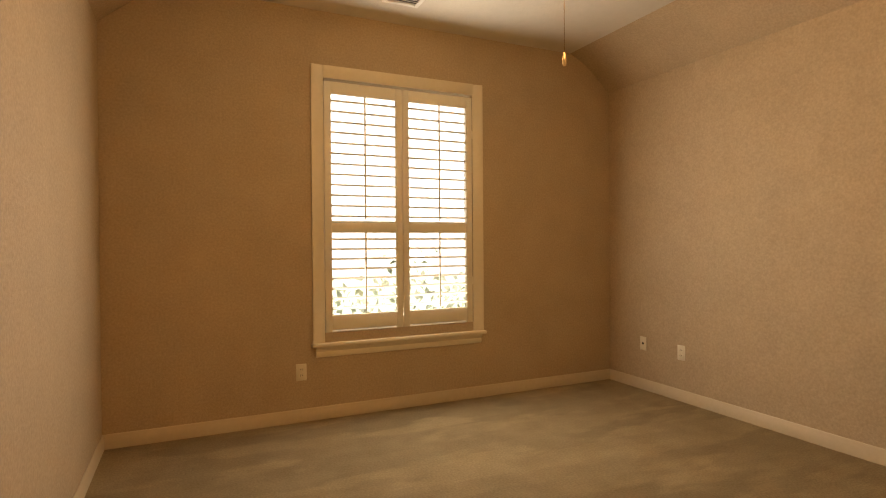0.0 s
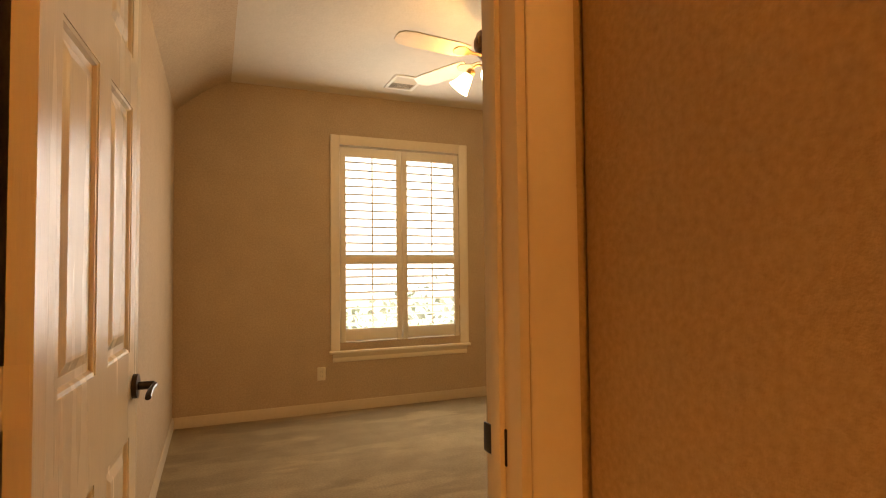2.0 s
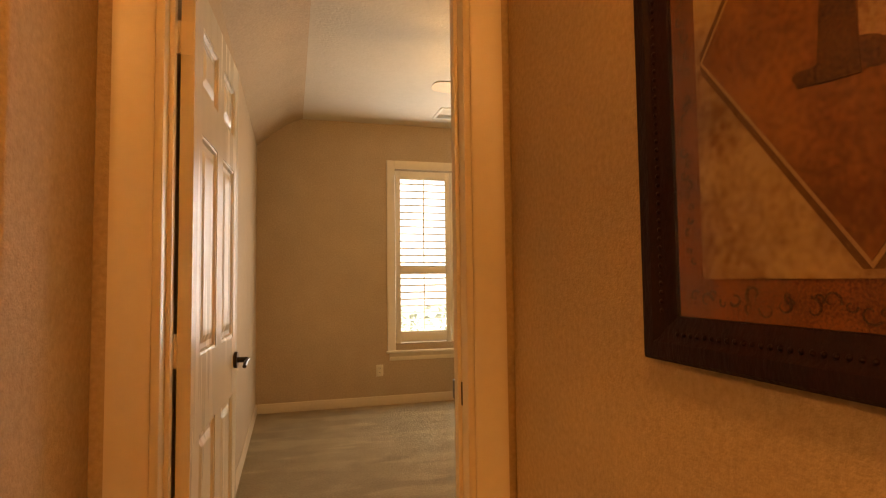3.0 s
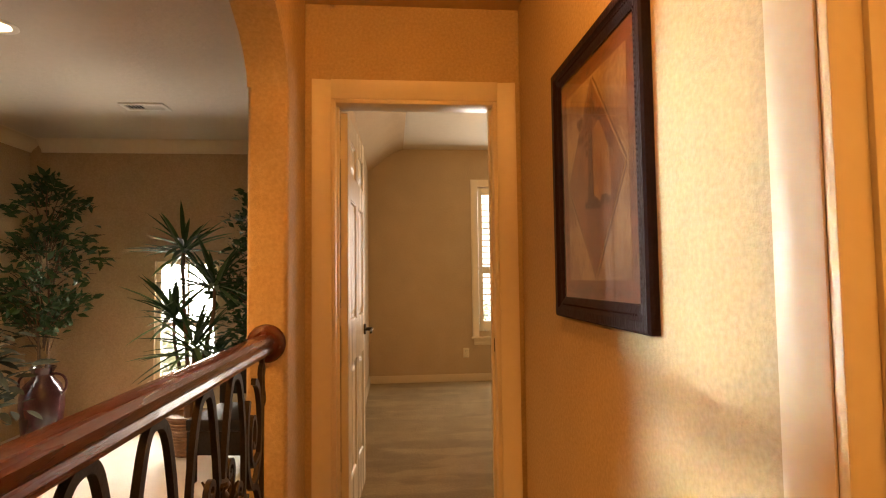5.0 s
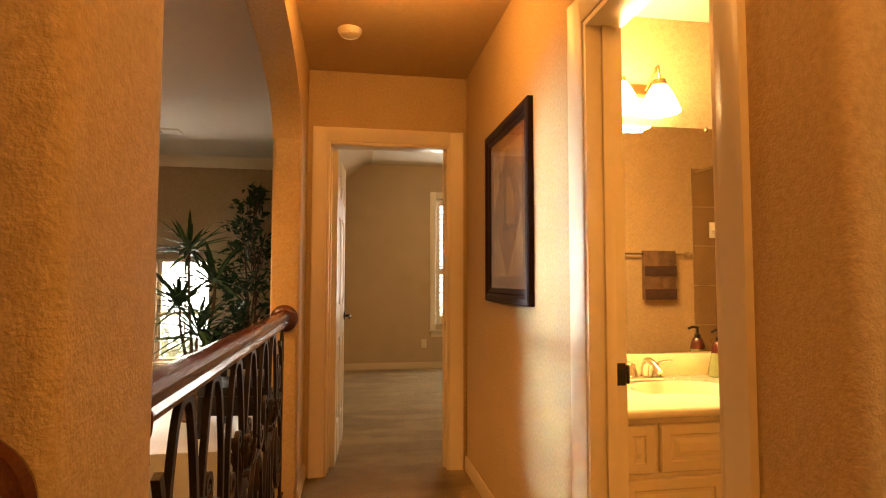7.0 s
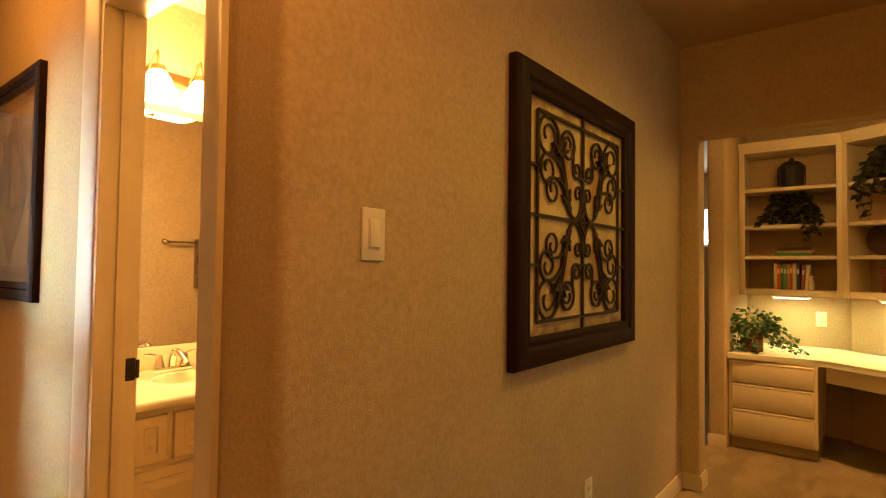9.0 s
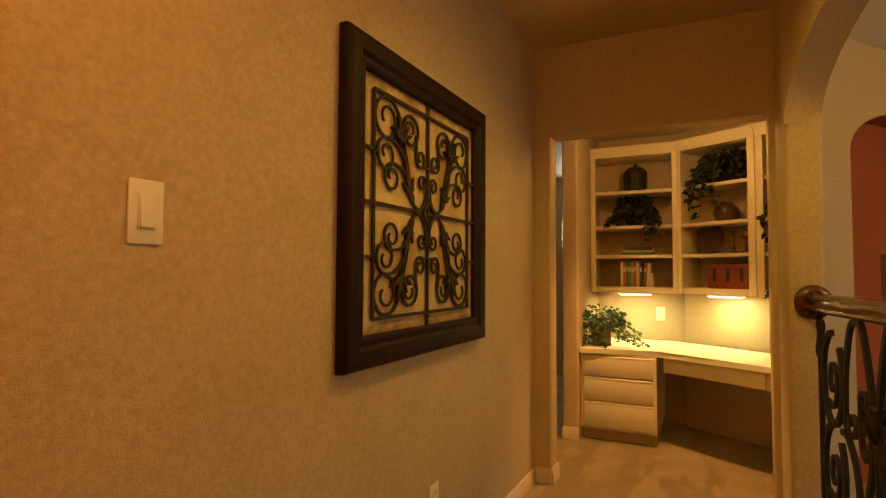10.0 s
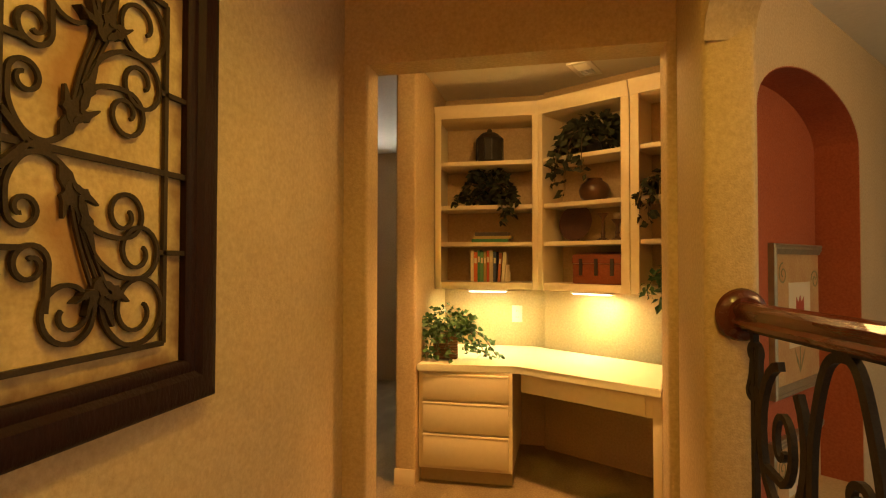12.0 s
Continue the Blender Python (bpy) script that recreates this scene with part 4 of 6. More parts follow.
def balustrade(L, m, label):
    """Scrolled iron in the x z plane from x = 0 to L."""
    ob = new("iron_balustrade")
    ob.matrix_basis = m
    tagged(ob, label, "railing", "gallery railings")
    F = (0, 1, 0)

    def bar(name, pts, w=0.0095, h=0.008, parent=ob, taper=None):
        return part(name, sweep(bmesh.new(), pts, w, h, 4, F, taper), IRON, parent)
    bar("top_bar", [(0.01, 0, RZ - 0.036), (L - 0.01, 0, RZ - 0.036)], 0.005, 0.014)
    bar("bottom_bar", [(0.01, 0, 0.08), (L - 0.01, 0, 0.08)], 0.006, 0.012)
    for x in (0.075, L - 0.075):
        bar("post", [(x, 0, 0.0), (x, 0, RZ - 0.036)], 0.008, 0.008)
    n = 3
    W = (L - 0.56) / n
    top = RZ - 0.045
    B, H = 0.0115, 0.0085

    def scroll(lead, cx, cz, r, a0, turns, sx=1.0, w=B):
        """A bar that runs through points and ends in a curl; sx squeezes the curl along the rail."""
        pts = smooth_line(lead) if len(lead) > 1 else list(lead)
        bar("scroll", pts + [(cx + (x - cx) * sx, 0, z) for x, _, z in spiral(cx, cz, r, r * 0.28, a0, turns, 22)], w, H, taper=0.8)
    for x, s in ((0.075, 1), (L - 0.075, -1)):
        # tall ovals beside each end post, and the small curls outside them
        ang = 180 if s > 0 else 0
        for z0 in (0.73, 0.37):
            c = x + s * 0.125
            bar("oval", [(c + 0.095 * math.cos(a), 0, z0 + 0.18 * math.sin(a)) for a in [radians(90 + s * 15 * i) for i in range(22)]], B, H)
            scroll([(c - s * 0.085, 0, z0 - 0.09), (c - s * 0.02, 0, z0 - 0.105)], c + s * 0.0, z0 - 0.01, 0.10, -90, s * 1.15, 0.5, 0.009)
        scroll([(x + s * 0.004, 0, 0.66), (x + s * 0.02, 0, 0.78), (x + s * 0.022, 0, 0.90)], x - s * 0.0, 0.925, 0.028, 180 - ang, s * 1.1, 1.0, 0.008)
        scroll([(x + s * 0.0, 0, 0.93), (x - s * 0.012, 0, 0.86)], x - s * 0.004, 0.82, 0.024, ang, s * 1.1, 1.0, 0.007)
    for k in range(n):
        x0 = 0.28 + k * W
        c = x0 + W / 2
        for s in (-1, 1):
            out = 0 if s > 0 else 180
            # tall hoop from the knot up under the rail and round to a curl
            scroll([(c + s * 0.015, 0, 0.60), (c + s * 0.035, 0, 0.76), (c + s * 0.085, 0, top - 0.035), (c + s * 0.135, 0, top - 0.004), (c + s * 0.19, 0, top - 0.04), (c + s * 0.235, 0, 0.78), (c + s * 0.245, 0, 0.64)], c + s * 0.19, 0.595, 0.055, out, -s * 1.1, 1.0)
            # small hook under the hoop
            scroll([(c + s * 0.02, 0, 0.66), (c + s * 0.03, 0, 0.56), (c + s * 0.075, 0, 0.50), (c + s * 0.115, 0, 0.56), (c + s * 0.115, 0, 0.66)], c + s * 0.085, 0.70, 0.032, out, s * 1.0, 1.0, 0.010)
            # long leg sweeping down from the knot
            scroll([(c + s * 0.010, 0, 0.62), (c + s * 0.035, 0, 0.48), (c + s * 0.075, 0, 0.36), (c + s * 0.085, 0, 0.22)], c + s * 0.045, 0.19, 0.04, out, -s * 1.1, 1.0)
            # low hoop that meets its neighbour between the panels
            scroll([(c + s * W / 2, 0, 0.545), (c + s * (W / 2 - 0.05), 0, 0.535), (c + s * (W / 2 - 0.115), 0, 0.44), (c + s * (W / 2 - 0.145), 0, 0.28)], c + s * (W / 2 - 0.095), 0.20, 0.055, 180 - out, s * 1.15, 1.0)
        bar("upright", [(c, 0, 0.08), (c, 0, 0.60)], 0.008, 0.008)
        knot = bmesh.new()
        ball(knot, (c, 0, 0.63), 0.034, (0.9, 0.9, 1.5))
        lathe(knot, [(0.0, 0.70), (0.024, 0.70), (0.028, 0.69), (0.024, 0.68), (0.0, 0.68)], pose(c, 0, 0))
        lathe(knot, [(0.0, 0.58), (0.024, 0.58), (0.028, 0.57), (0.024, 0.56), (0.0, 0.56)], pose(c, 0, 0))
        part("knot", knot, ARTIRON, ob, "twisted iron leaf knot")
        for a in range(0, 360, 60):
            for z0 in (0.60, 0.645):
                bm = bmesh.new()
                ca, sa = math.cos(radians(a + 30 * (z0 > 0.62))), math.sin(radians(a + 30 * (z0 > 0.62)))
                sweep(bm, [(c + r * ca, r * sa, z0 + h) for r, h in ((0.026, 0), (0.036, 0.02), (0.040, 0.04), (0.050, 0.055))], 0.008, 0.004, 4, (-sa, ca, 0), 0.3)
                part("leaf", bm, ARTIRON, ob, soft=False)
        if k:
            bar("upright", [(x0, 0, 0.08), (x0, 0, 0.53)], 0.007, 0.007)
            col = bmesh.new()
            lathe(col, [(0.0, 0.40), (0.008, 0.40), (0.018, 0.43), (0.012, 0.47), (0.02, 0.50), (0.008, 0.54), (0.0, 0.54)], pose(x0, 0, 0))
            part("collar", col, ARTIRON, ob, "turned iron collar")
    return ob


M1 = pose(-1.12, AY1, 0, 0, 0, -90)
M2 = SLANT @ pose(SX1, -4.225, 0.095, 0, 0, 180)
handrail("handrail", AY1 - AY0, M1, "polished mahogany handrail with round wall rosettes")
balustrade(AY1 - AY0, M1, "dark bronze scrolled iron balustrade under a mahogany rail")
handrail("handrail", SX1 - SX0, M2, "polished mahogany handrail in the hall archway")
balustrade(SX1 - SX0, M2, "dark bronze scrolled iron balustrade in the hall archway")
M3 = pose(-1.12, -3.00, 0, 0, 0, -90)
handrail("handrail", 0.90, M3, "polished mahogany handrail of the landing")
solid("curb", box(bmesh.new(), SX0, SX1, -4.275, -4.16, 0.0, 0.095, bev=0.006), TRIM, "cream curb under the hall balustrade", "curb").matrix_basis = SLANT

# ---- foyer ledge: window, plants, pots ----
w2 = thing("window_2", "small cream framed foyer window with bright daylight", "window", (-2.435, 2.36, 0.41), 180.0, kind="structure")
for a in ((-0.265, 0.265, -0.08, -0.04, 0.0, 0.03), (-0.265, 0.265, -0.08, -0.04, 1.0, 1.03), (-0.265, 0.265, -0.085, -0.035, 0.46, 0.495)):
    part("sash_rail", box(bmesh.new(), *a, bev=0.003), TRIM, w2)
for x in (-0.265, 0.225):
    part("sash_stile", box(bmesh.new(), x, x + 0.04, -0.08, -0.04, 0.03, 1.0, bev=0.003), TRIM, w2)
part("muntin", boxes((-0.008, 0.008, -0.07, -0.05, 0.03, 1.0)), TRIM, w2)
part("glass", boxes((-0.24, 0.24, -0.062, -0.058, 0.03, 1.0)), GLASS, w2).visible_shadow = False
part("window_sill", box(bmesh.new(), -0.30, 0.30, -0.04, 0.035, -0.03, 0.0, bev=0.005), TRIM, w2)
solid("backdrop", boxes((-3.6, -1.2, 3.6, 3.61, -0.6, 2.8)), glow("bright_yard", (0.93, 1.0, 0.95), 1.6), "bright hazy daylight beyond the foyer window", "sky", "structure")
hedge = bmesh.new()
rng = random.Random(8)
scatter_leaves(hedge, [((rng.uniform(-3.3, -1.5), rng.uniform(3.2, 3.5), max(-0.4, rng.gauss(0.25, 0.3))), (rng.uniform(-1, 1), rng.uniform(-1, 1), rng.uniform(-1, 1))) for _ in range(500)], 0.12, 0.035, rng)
# same leaves, with the glare already in their colour
solid("hedge", hedge, bpy.data.materials["glare_paled_leaves"], "bushes outside the foyer window with daylight glare in their pale colour", "bush", "stuff", soft=False)


def ficus(at, h, rx, rz_, z0, seed, leaves, label):
    """A silk ficus: trunk, limbs and a crown of small leaves on twigs."""
    rng = random.Random(seed)
    ob = thing("ficus_tree", label, "plant", at)
    base = z0 * 0.45
    tr = bmesh.new()
    tips = []
    for k in range(3):
        a = 2.1 * k + rng.uniform(0, 1)
        top = (0.12 * math.cos(a), 0.12 * math.sin(a), h * 0.8)
        pts = bez((0.02 * math.cos(a), 0.02 * math.sin(a), base), (0.05 * math.cos(a + 2), 0.05 * math.sin(a + 2), h * 0.35), (0.05 * math.cos(a + 1), 0.05 * math.sin(a + 1), h * 0.6), top, 12)
        sweep(tr, pts, 0.013, seg=7, taper=0.4)
    part("trunk", tr, BARK, ob, "slim brown stems")
    tw, spots = bmesh.new(), []
    zc, n = (z0 + h) / 2, leaves // 14
    for i in range(n):
        a, t = rng.uniform(0, 2 * math.pi), rng.random()
        z = z0 + (h - z0) * t
        env = rx * (math.sin(math.pi * min(0.97, 0.12 + 0.86 * t)) ** 0.6) * rng.uniform(0.35, 1.05)
        s = Vector((0.04 * math.cos(a), 0.04 * math.sin(a), max(base + 0.1, z - 0.22 * rng.random() - 0.1)))
        e = Vector((env * math.cos(a), env * math.sin(a) * rz_, z))
        mid = (s + e) / 2 + Vector((0, 0, 0.08))
        pts = bez(s, mid, mid, e, 6)
        sweep(tw, pts, 0.003, seg=4, taper=0.4)
        for j in range(14):
            u = 0.35 + 0.65 * rng.random()
            p = Vector(pts[min(6, int(u * 6))]) + Vector((rng.gauss(0, 0.035), rng.gauss(0, 0.035), rng.gauss(0, 0.03)))
            d = (e - s).normalized() + Vector((rng.uniform(-1, 1), rng.uniform(-1, 1), rng.uniform(-1.1, 0.4)))
            spots.append((p, d))
    part("limbs", tw, BARK, ob)
    cr = bmesh.new()
    scatter_leaves(cr, spots, 0.085, 0.019, rng)
    part("crown", cr, LEAF, ob, "dense dark green small leaves", soft=False)["kind"] = "stuff"
    return ob


ficus((-3.22, 1.72, 0), 2.05, 0.50, 0.75, 0.95, 11, 1150, "tall dark green silk ficus in a plum vase")
ficus((-1.70, 1.95, 0), 2.12, 0.46, 0.8, 0.62, 12, 1150, "tall dark green silk ficus near the window")
vase = thing("vase", "plum glazed ceramic vase on the plant ledge", "vase", (-3.22, 1.72, 0))
part("body", lathe(bmesh.new(), [(0.0, 0.0), (0.095, 0.0), (0.105, 0.02), (0.13, 0.20), (0.145, 0.36), (0.142, 0.44), (0.12, 0.51), (0.075, 0.56), (0.062, 0.59), (0.088, 0.645), (0.078, 0.645), (0.05, 0.59), (0.0, 0.56)], seg=32), CERAMIC, vase)
for s in (-1, 1):
    part("handle", sweep(bmesh.new(), bez((s * 0.062, 0, 0.59), (s * 0.18, 0, 0.61), (s * 0.19, 0, 0.49), (s * 0.140, 0, 0.45), 10), 0.009), CERAMIC, vase)
grass = thing("dry_grass", "dry straw-coloured grass wisps above the vase", "dried grass", (-3.22, 1.72, 0.58))
rng = random.Random(21)
bm = bmesh.new()
for i in range(46):
    a, r, z = rng.uniform(0, 6.28), rng.uniform(0.03, 0.5) * rng.random() ** 0.4, rng.uniform(0.1, 0.5)
    e = (r * math.cos(a), r * math.sin(a) * 0.6, z)
    sweep(bm, bez((0, 0, 0), (0.02, 0, z), (r * 0.7 * math.cos(a), r * 0.4 * math.sin(a), z + 0.12), e, 7), 0.0018, seg=3, taper=0.3)
part("wisps", bm, STRAW, grass)["kind"] = "stuff"

pot = thing("wicker_planter", "brown woven wicker planter on the ledge", "planter", (-2.13, 1.62, 0))
bm = lathe(bmesh.new(), [(0.0, 0.0), (0.105, 0.0), (0.115, 0.02), (0.15, 0.26), (0.158, 0.275), (0.15, 0.285), (0.135, 0.27), (0.0, 0.24)], seg=30)
part("body", bm, WICKER, pot)
for i in range(11):
    z = 0.022 + 0.0235 * i
    r = 0.116 + 0.035 * i / 10
    part("weave", lathe(bmesh.new(), [(r - 0.004, z - 0.010), (r + 0.004, z - 0.006), (r + 0.006, z), (r + 0.004, z + 0.006), (r - 0.004, z + 0.010)], seg=30), WICKER, pot)
for a, r in ((0.26, 0.012), (0.275, 0.012)):
    part("rim", lathe(bmesh.new(), [(0.150, a), (0.164, a + 0.004), (0.164, a + 0.014), (0.150, a + 0.018)], seg=30), WICKER, pot)

dr = thing("dracaena", "spiky dark green dracaena with several rosettes", "plant", (-2.13, 1.62, 0.24))
blade_me = leaf_mesh("leaf", 0.44, 0.023, LEAF, 0.5)
blade_lt = leaf_mesh("leaf", 0.44, 0.023, LEAFB, 0.5)
rng = random.Random(31)
heads = ((-0.06, 0.0, 1.24, 1.0), (0.16, 0.02, 0.97, 1.0), (-0.14, 0.05, 0.74, 1.0), (0.03, -0.03, 0.50, 1.0), (0.14, 0.05, 0.42, 0.8))
for hx_, hy_, hz_, k in heads:
    part("stem", sweep(bmesh.new(), bez((hx_ * 0.2, hy_ * 0.2, 0), (hx_ * 0.1, 0, hz_ * 0.4), (hx_ * 1.1, hy_, hz_ * 0.6), (hx_, hy_, hz_), 10), 0.017, seg=8, taper=0.7), BARK, dr)
    for i in range(44):
        lf = new("leaf", blade_lt if rng.random() < 0.22 else blade_me)
        lf.parent = dr
        lf.matrix_basis = pose(hx_, hy_, hz_ - 0.03 + rng.uniform(0, 0.09), 0, -rng.uniform(-28, 62), rng.uniform(0, 360)) @ Matrix.Scale(k * rng.uniform(0.75, 1.1), 4)

bp = thing("broadleaf_plant", "dark broad-leaved potted plant on the ledge", "plant", (-3.30, 1.16, 0))
part("pot", lathe(bmesh.new(), [(0.0, 0.0), (0.10, 0.0), (0.13, 0.22), (0.14, 0.24), (0.12, 0.24), (0.0, 0.21)]), CERAMIC, bp)
big = leaf_mesh("leaf", 0.17, 0.034, LEAFD, 0.2)
rng = random.Random(41)
for i in range(120):
    a = rng.uniform(0, 360)
    z = rng.uniform(0.35, 1.0)
    r = rng.uniform(0.08, 0.3)
    p = (r * math.cos(radians(a)), r * math.sin(radians(a)), z)
    lf = new("leaf", big)
    lf.parent = bp
    lf.matrix_basis = pose(*p, rng.uniform(-30, 30), -rng.uniform(-30, 35), a + rng.uniform(-30, 30)) @ Matrix.Scale(rng.uniform(0.7, 1.1), 4)
    if i % 6 == 0:
        part("stalk", sweep(bmesh.new(), bez((0, 0, 0.2), (0, 0, z * 0.6), (p[0] * 0.4, p[1] * 0.4, z), p, 6), 0.005, seg=5), BARK, bp)

ch = thing("low_chair", "small black lacquered chair on the plant ledge", "chair", (-1.60, 1.18, 0), 172)
ch.matrix_basis = ch.matrix_basis @ Matrix.Scale(1.25, 4)
part("seat", box(bmesh.new(), -0.24, 0.24, -0.20, 0.20, 0.26, 0.32, bev=0.012), BLACKLAC, ch)
part("apron", box(bmesh.new(), -0.22, 0.22, 0.165, 0.19, 0.14, 0.26, bev=0.004), BLACKLAC, ch)
for x in (-0.215, 0.215):
    for y in (-0.175, 0.175):
        part("leg", box(bmesh.new(), x - 0.02, x + 0.02, y - 0.02, y + 0.02, 0.0, 0.26, bev=0.004), BLACKLAC, ch)
    part("back_post", box(bmesh.new(), x - 0.02, x + 0.02, -0.20, -0.165, 0.32, 0.62, bev=0.004), BLACKLAC, ch)
part("backrest", box(bmesh.new(), -0.195, 0.195, -0.195, -0.172, 0.37, 0.61, bev=0.006), BLACKLAC, ch)


def downlight(x, y, z, label):
    ob = thing("recessed_light", label, "ceiling light", (x, y, z), group="recessed lamps")
    part("trim_ring", lathe(bmesh.new(), [(0.055, -0.001), (0.085, -0.001), (0.09, -0.006), (0.085, -0.01), (0.06, -0.008), (0.055, -0.001)], seg=32), PLATEW, ob)
    part("lens", lathe(bmesh.new(), [(0.0, -0.003), (0.056, -0.003), (0.056, -0.001), (0.0, -0.001)], seg=32), BULB, ob, "lit frosted lens")
    return ob


downlight(-2.51, 0.107, VC, "lit recessed lamp in the foyer ceiling")
# added fixture, out of view, to go with the corridor wall spot
downlight(-2.35, -1.30, VC, "lit recessed lamp in the foyer ceiling")
register("ceiling_vent", "white ceiling register in the foyer", -2.36, 1.34, VC, 0.30, 0.16, 0, 10)

# ---- bathroom ----
van = thing("vanity_cabinet", "cream painted vanity cabinet with raised panels", "vanity", (0.135, MY - 0.002, 0))
VW = 0.84
part("body", boxes((0, VW, -0.545, -0.01, 0.09, 0.758)), CABINET, van)
part("toe_kick", boxes((0.0, VW, -0.48, -0.01, 0.0, 0.09)), CABINET, van)


def raised(parent, x0, x1, z0, z1, y, name, mat=CABINET, out=-1):
    bm = bmesh.new()
    rings = []
    for inset, h in ((0.0, 0.0), (0.0, 0.012), (0.004, 0.016), (0.035, 0.016), (0.04, 0.011), (0.05, 0.011), (0.07, 0.017)):
        rings.append([bm.verts.new((x, y + out * h, z)) for x, z in ((x0 + inset, z0 + inset), (x1 - inset, z0 + inset), (x1 - inset, z1 - inset), (x0 + inset, z1 - inset))])
    for a, b in zip(rings, rings[1:]):
        for i in range(4):
            bm.faces.new((a[i], a[(i + 1) % 4], b[(i + 1) % 4], b[i]))
    bm.faces.new(rings[-1])
    return part(name, bm, mat, parent, soft=False)


raised(van, 0.03, 0.15, 0.57, 0.735, -0.545, "false_drawer")
raised(van, 0.17, 0.81, 0.57, 0.735, -0.545, "false_drawer")
raised(van, 0.03, 0.41, 0.11, 0.55, -0.545, "cabinet_door")
raised(van, 0.43, 0.81, 0.11, 0.55, -0.545, "cabinet_door")

ct = thing("sink_counter", "glossy cream cultured marble vanity top with integral basin", "countertop", (0.135, MY - 0.002, 0.76))
bm = bmesh.new()
cx, cy, ra, rb = 0.42, -0.32, 0.215, 0.155
N = 56
outer, rings = [], []
for i in range(N):
    a = 2 * math.pi * i / N
    c, s = math.cos(a), math.sin(a)
    tx = ((0.842 - cx) if c > 0 else (cx - 0.0)) / max(abs(c), 1e-6)
    ty = ((0 - cy) if s > 0 else (cy + 0.575)) / max(abs(s), 1e-6)
    t = min(tx, ty)
    outer.append((cx + t * c, cy + t * s))
prof = ((1.10, 0.04), (1.04, 0.046), (1.0, 0.044), (0.95, 0.03), (0.86, -0.02), (0.7, -0.07), (0.45, -0.10), (0.12, -0.11))
vo = [bm.verts.new((x, y, 0.04)) for x, y in outer]
rings = [vo] + [[bm.verts.new((cx + k * ra * math.cos(2 * math.pi * i / N), cy + k * rb * math.sin(2 * math.pi * i / N), z)) for i in range(N)] for k, z in prof]
for a, b in zip(rings, rings[1:]):
    for i in range(N):
        bm.faces.new((a[i], a[(i + 1) % N], b[(i + 1) % N], b[i]))
lo = [bm.verts.new((x, y, 0.0)) for x, y in outer]
for i in range(N):
    bm.faces.new((lo[i], lo[(i + 1) % N], vo[(i + 1) % N], vo[i]))
part("top", bm, MARBLE, ct)
part("front_edge", cyl(bmesh.new(), (0, -0.575, 0.02), (0.842, -0.575, 0.02), 0.02, seg=14), MARBLE, ct)
part("backsplash", box(bmesh.new(), 0.0, 0.842, -0.022, 0.0, 0.04, 0.14, bev=0.005), MARBLE, ct)
part("drain", lathe(bmesh.new(), [(0.0, -0.104), (0.022, -0.104), (0.026, -0.108), (0.0, -0.11)], pose(cx, cy, 0)), CHROME, ct, "chrome drain ring")

fc = thing("faucet", "polished chrome centerset faucet with two levers", "faucet", (0.50, MY - 0.115, 0.803))
part("base", box(bmesh.new(), -0.08, 0.08, -0.025, 0.025, 0.0, 0.022, bev=0.009), CHROME, fc)
part("spout", sweep(bmesh.new(), bez((0, 0, 0.015), (0, 0, 0.11), (0, -0.06, 0.10), (0, -0.125, 0.055), 14), 0.019, 0.017, 12, taper=0.65), CHROME, fc)
for s in (-1, 1):
    h = part("handle", lathe(bmesh.new(), [(0.024, 0.02), (0.021, 0.035), (0.015, 0.055), (0.013, 0.07), (0.0, 0.074)], pose(s * 0.055, 0, 0)), CHROME, fc)
    part("lever", sweep(bmesh.new(), bez((s * 0.055, 0, 0.066), (s * 0.075, -0.005, 0.078), (s * 0.10, -0.01, 0.084), (s * 0.125, -0.012, 0.082), 8), 0.007, 0.005, 8, taper=0.7), CHROME, h)

so = thing("soap_dispenser", "green and maroon glass soap dispenser with dark pump", "soap dispenser", (0.885, MY - 0.085, 0.803))
part("bottle", lathe(bmesh.new(), [(0.0, 0.0), (0.046, 0.0), (0.05, 0.01), (0.047, 0.03), (0.038, 0.08), (0.034, 0.105)], seg=28), surface("green_glass", (0.16, 0.20, 0.10), (0.22, 0.26, 0.13), 9, 0.2), so)
part("collar", lathe(bmesh.new(), [(0.034, 0.105), (0.030, 0.13), (0.020, 0.155), (0.015, 0.158), (0.0, 0.158)], seg=28), surface("maroon_glass", (0.05, 0.009, 0.006), (0.09, 0.018, 0.011), 9, 0.2), so)
pm = part("pump", cyl(cyl(bmesh.new(), (0, 0, 0.158), (0, 0, 0.175), 0.014), (0, 0, 0.175), (0, 0, 0.205), 0.006), BRONZE, so, "dark bronze pump")
part("nozzle", sweep(bmesh.new(), [(0.004, 0, 0.205), (-0.02, -0.005, 0.208), (-0.042, -0.01, 0.200)], 0.006), BRONZE, pm)

mi = on_wall("wall_mirror", "large frameless bathroom wall mirror", "mirror", 0.545, MY, 0.905, 180)
part("glass", boxes((-0.41, 0.41, 0.002, 0.007, 0.0, 1.05)), MIRROR, mi)
for x in (-0.36, 0.36, -0.405):
    part("clip", box(bmesh.new(), x - 0.008, x + 0.008, 0.001, 0.011, 1.035, 1.06, bev=0.002), CHROME, mi)

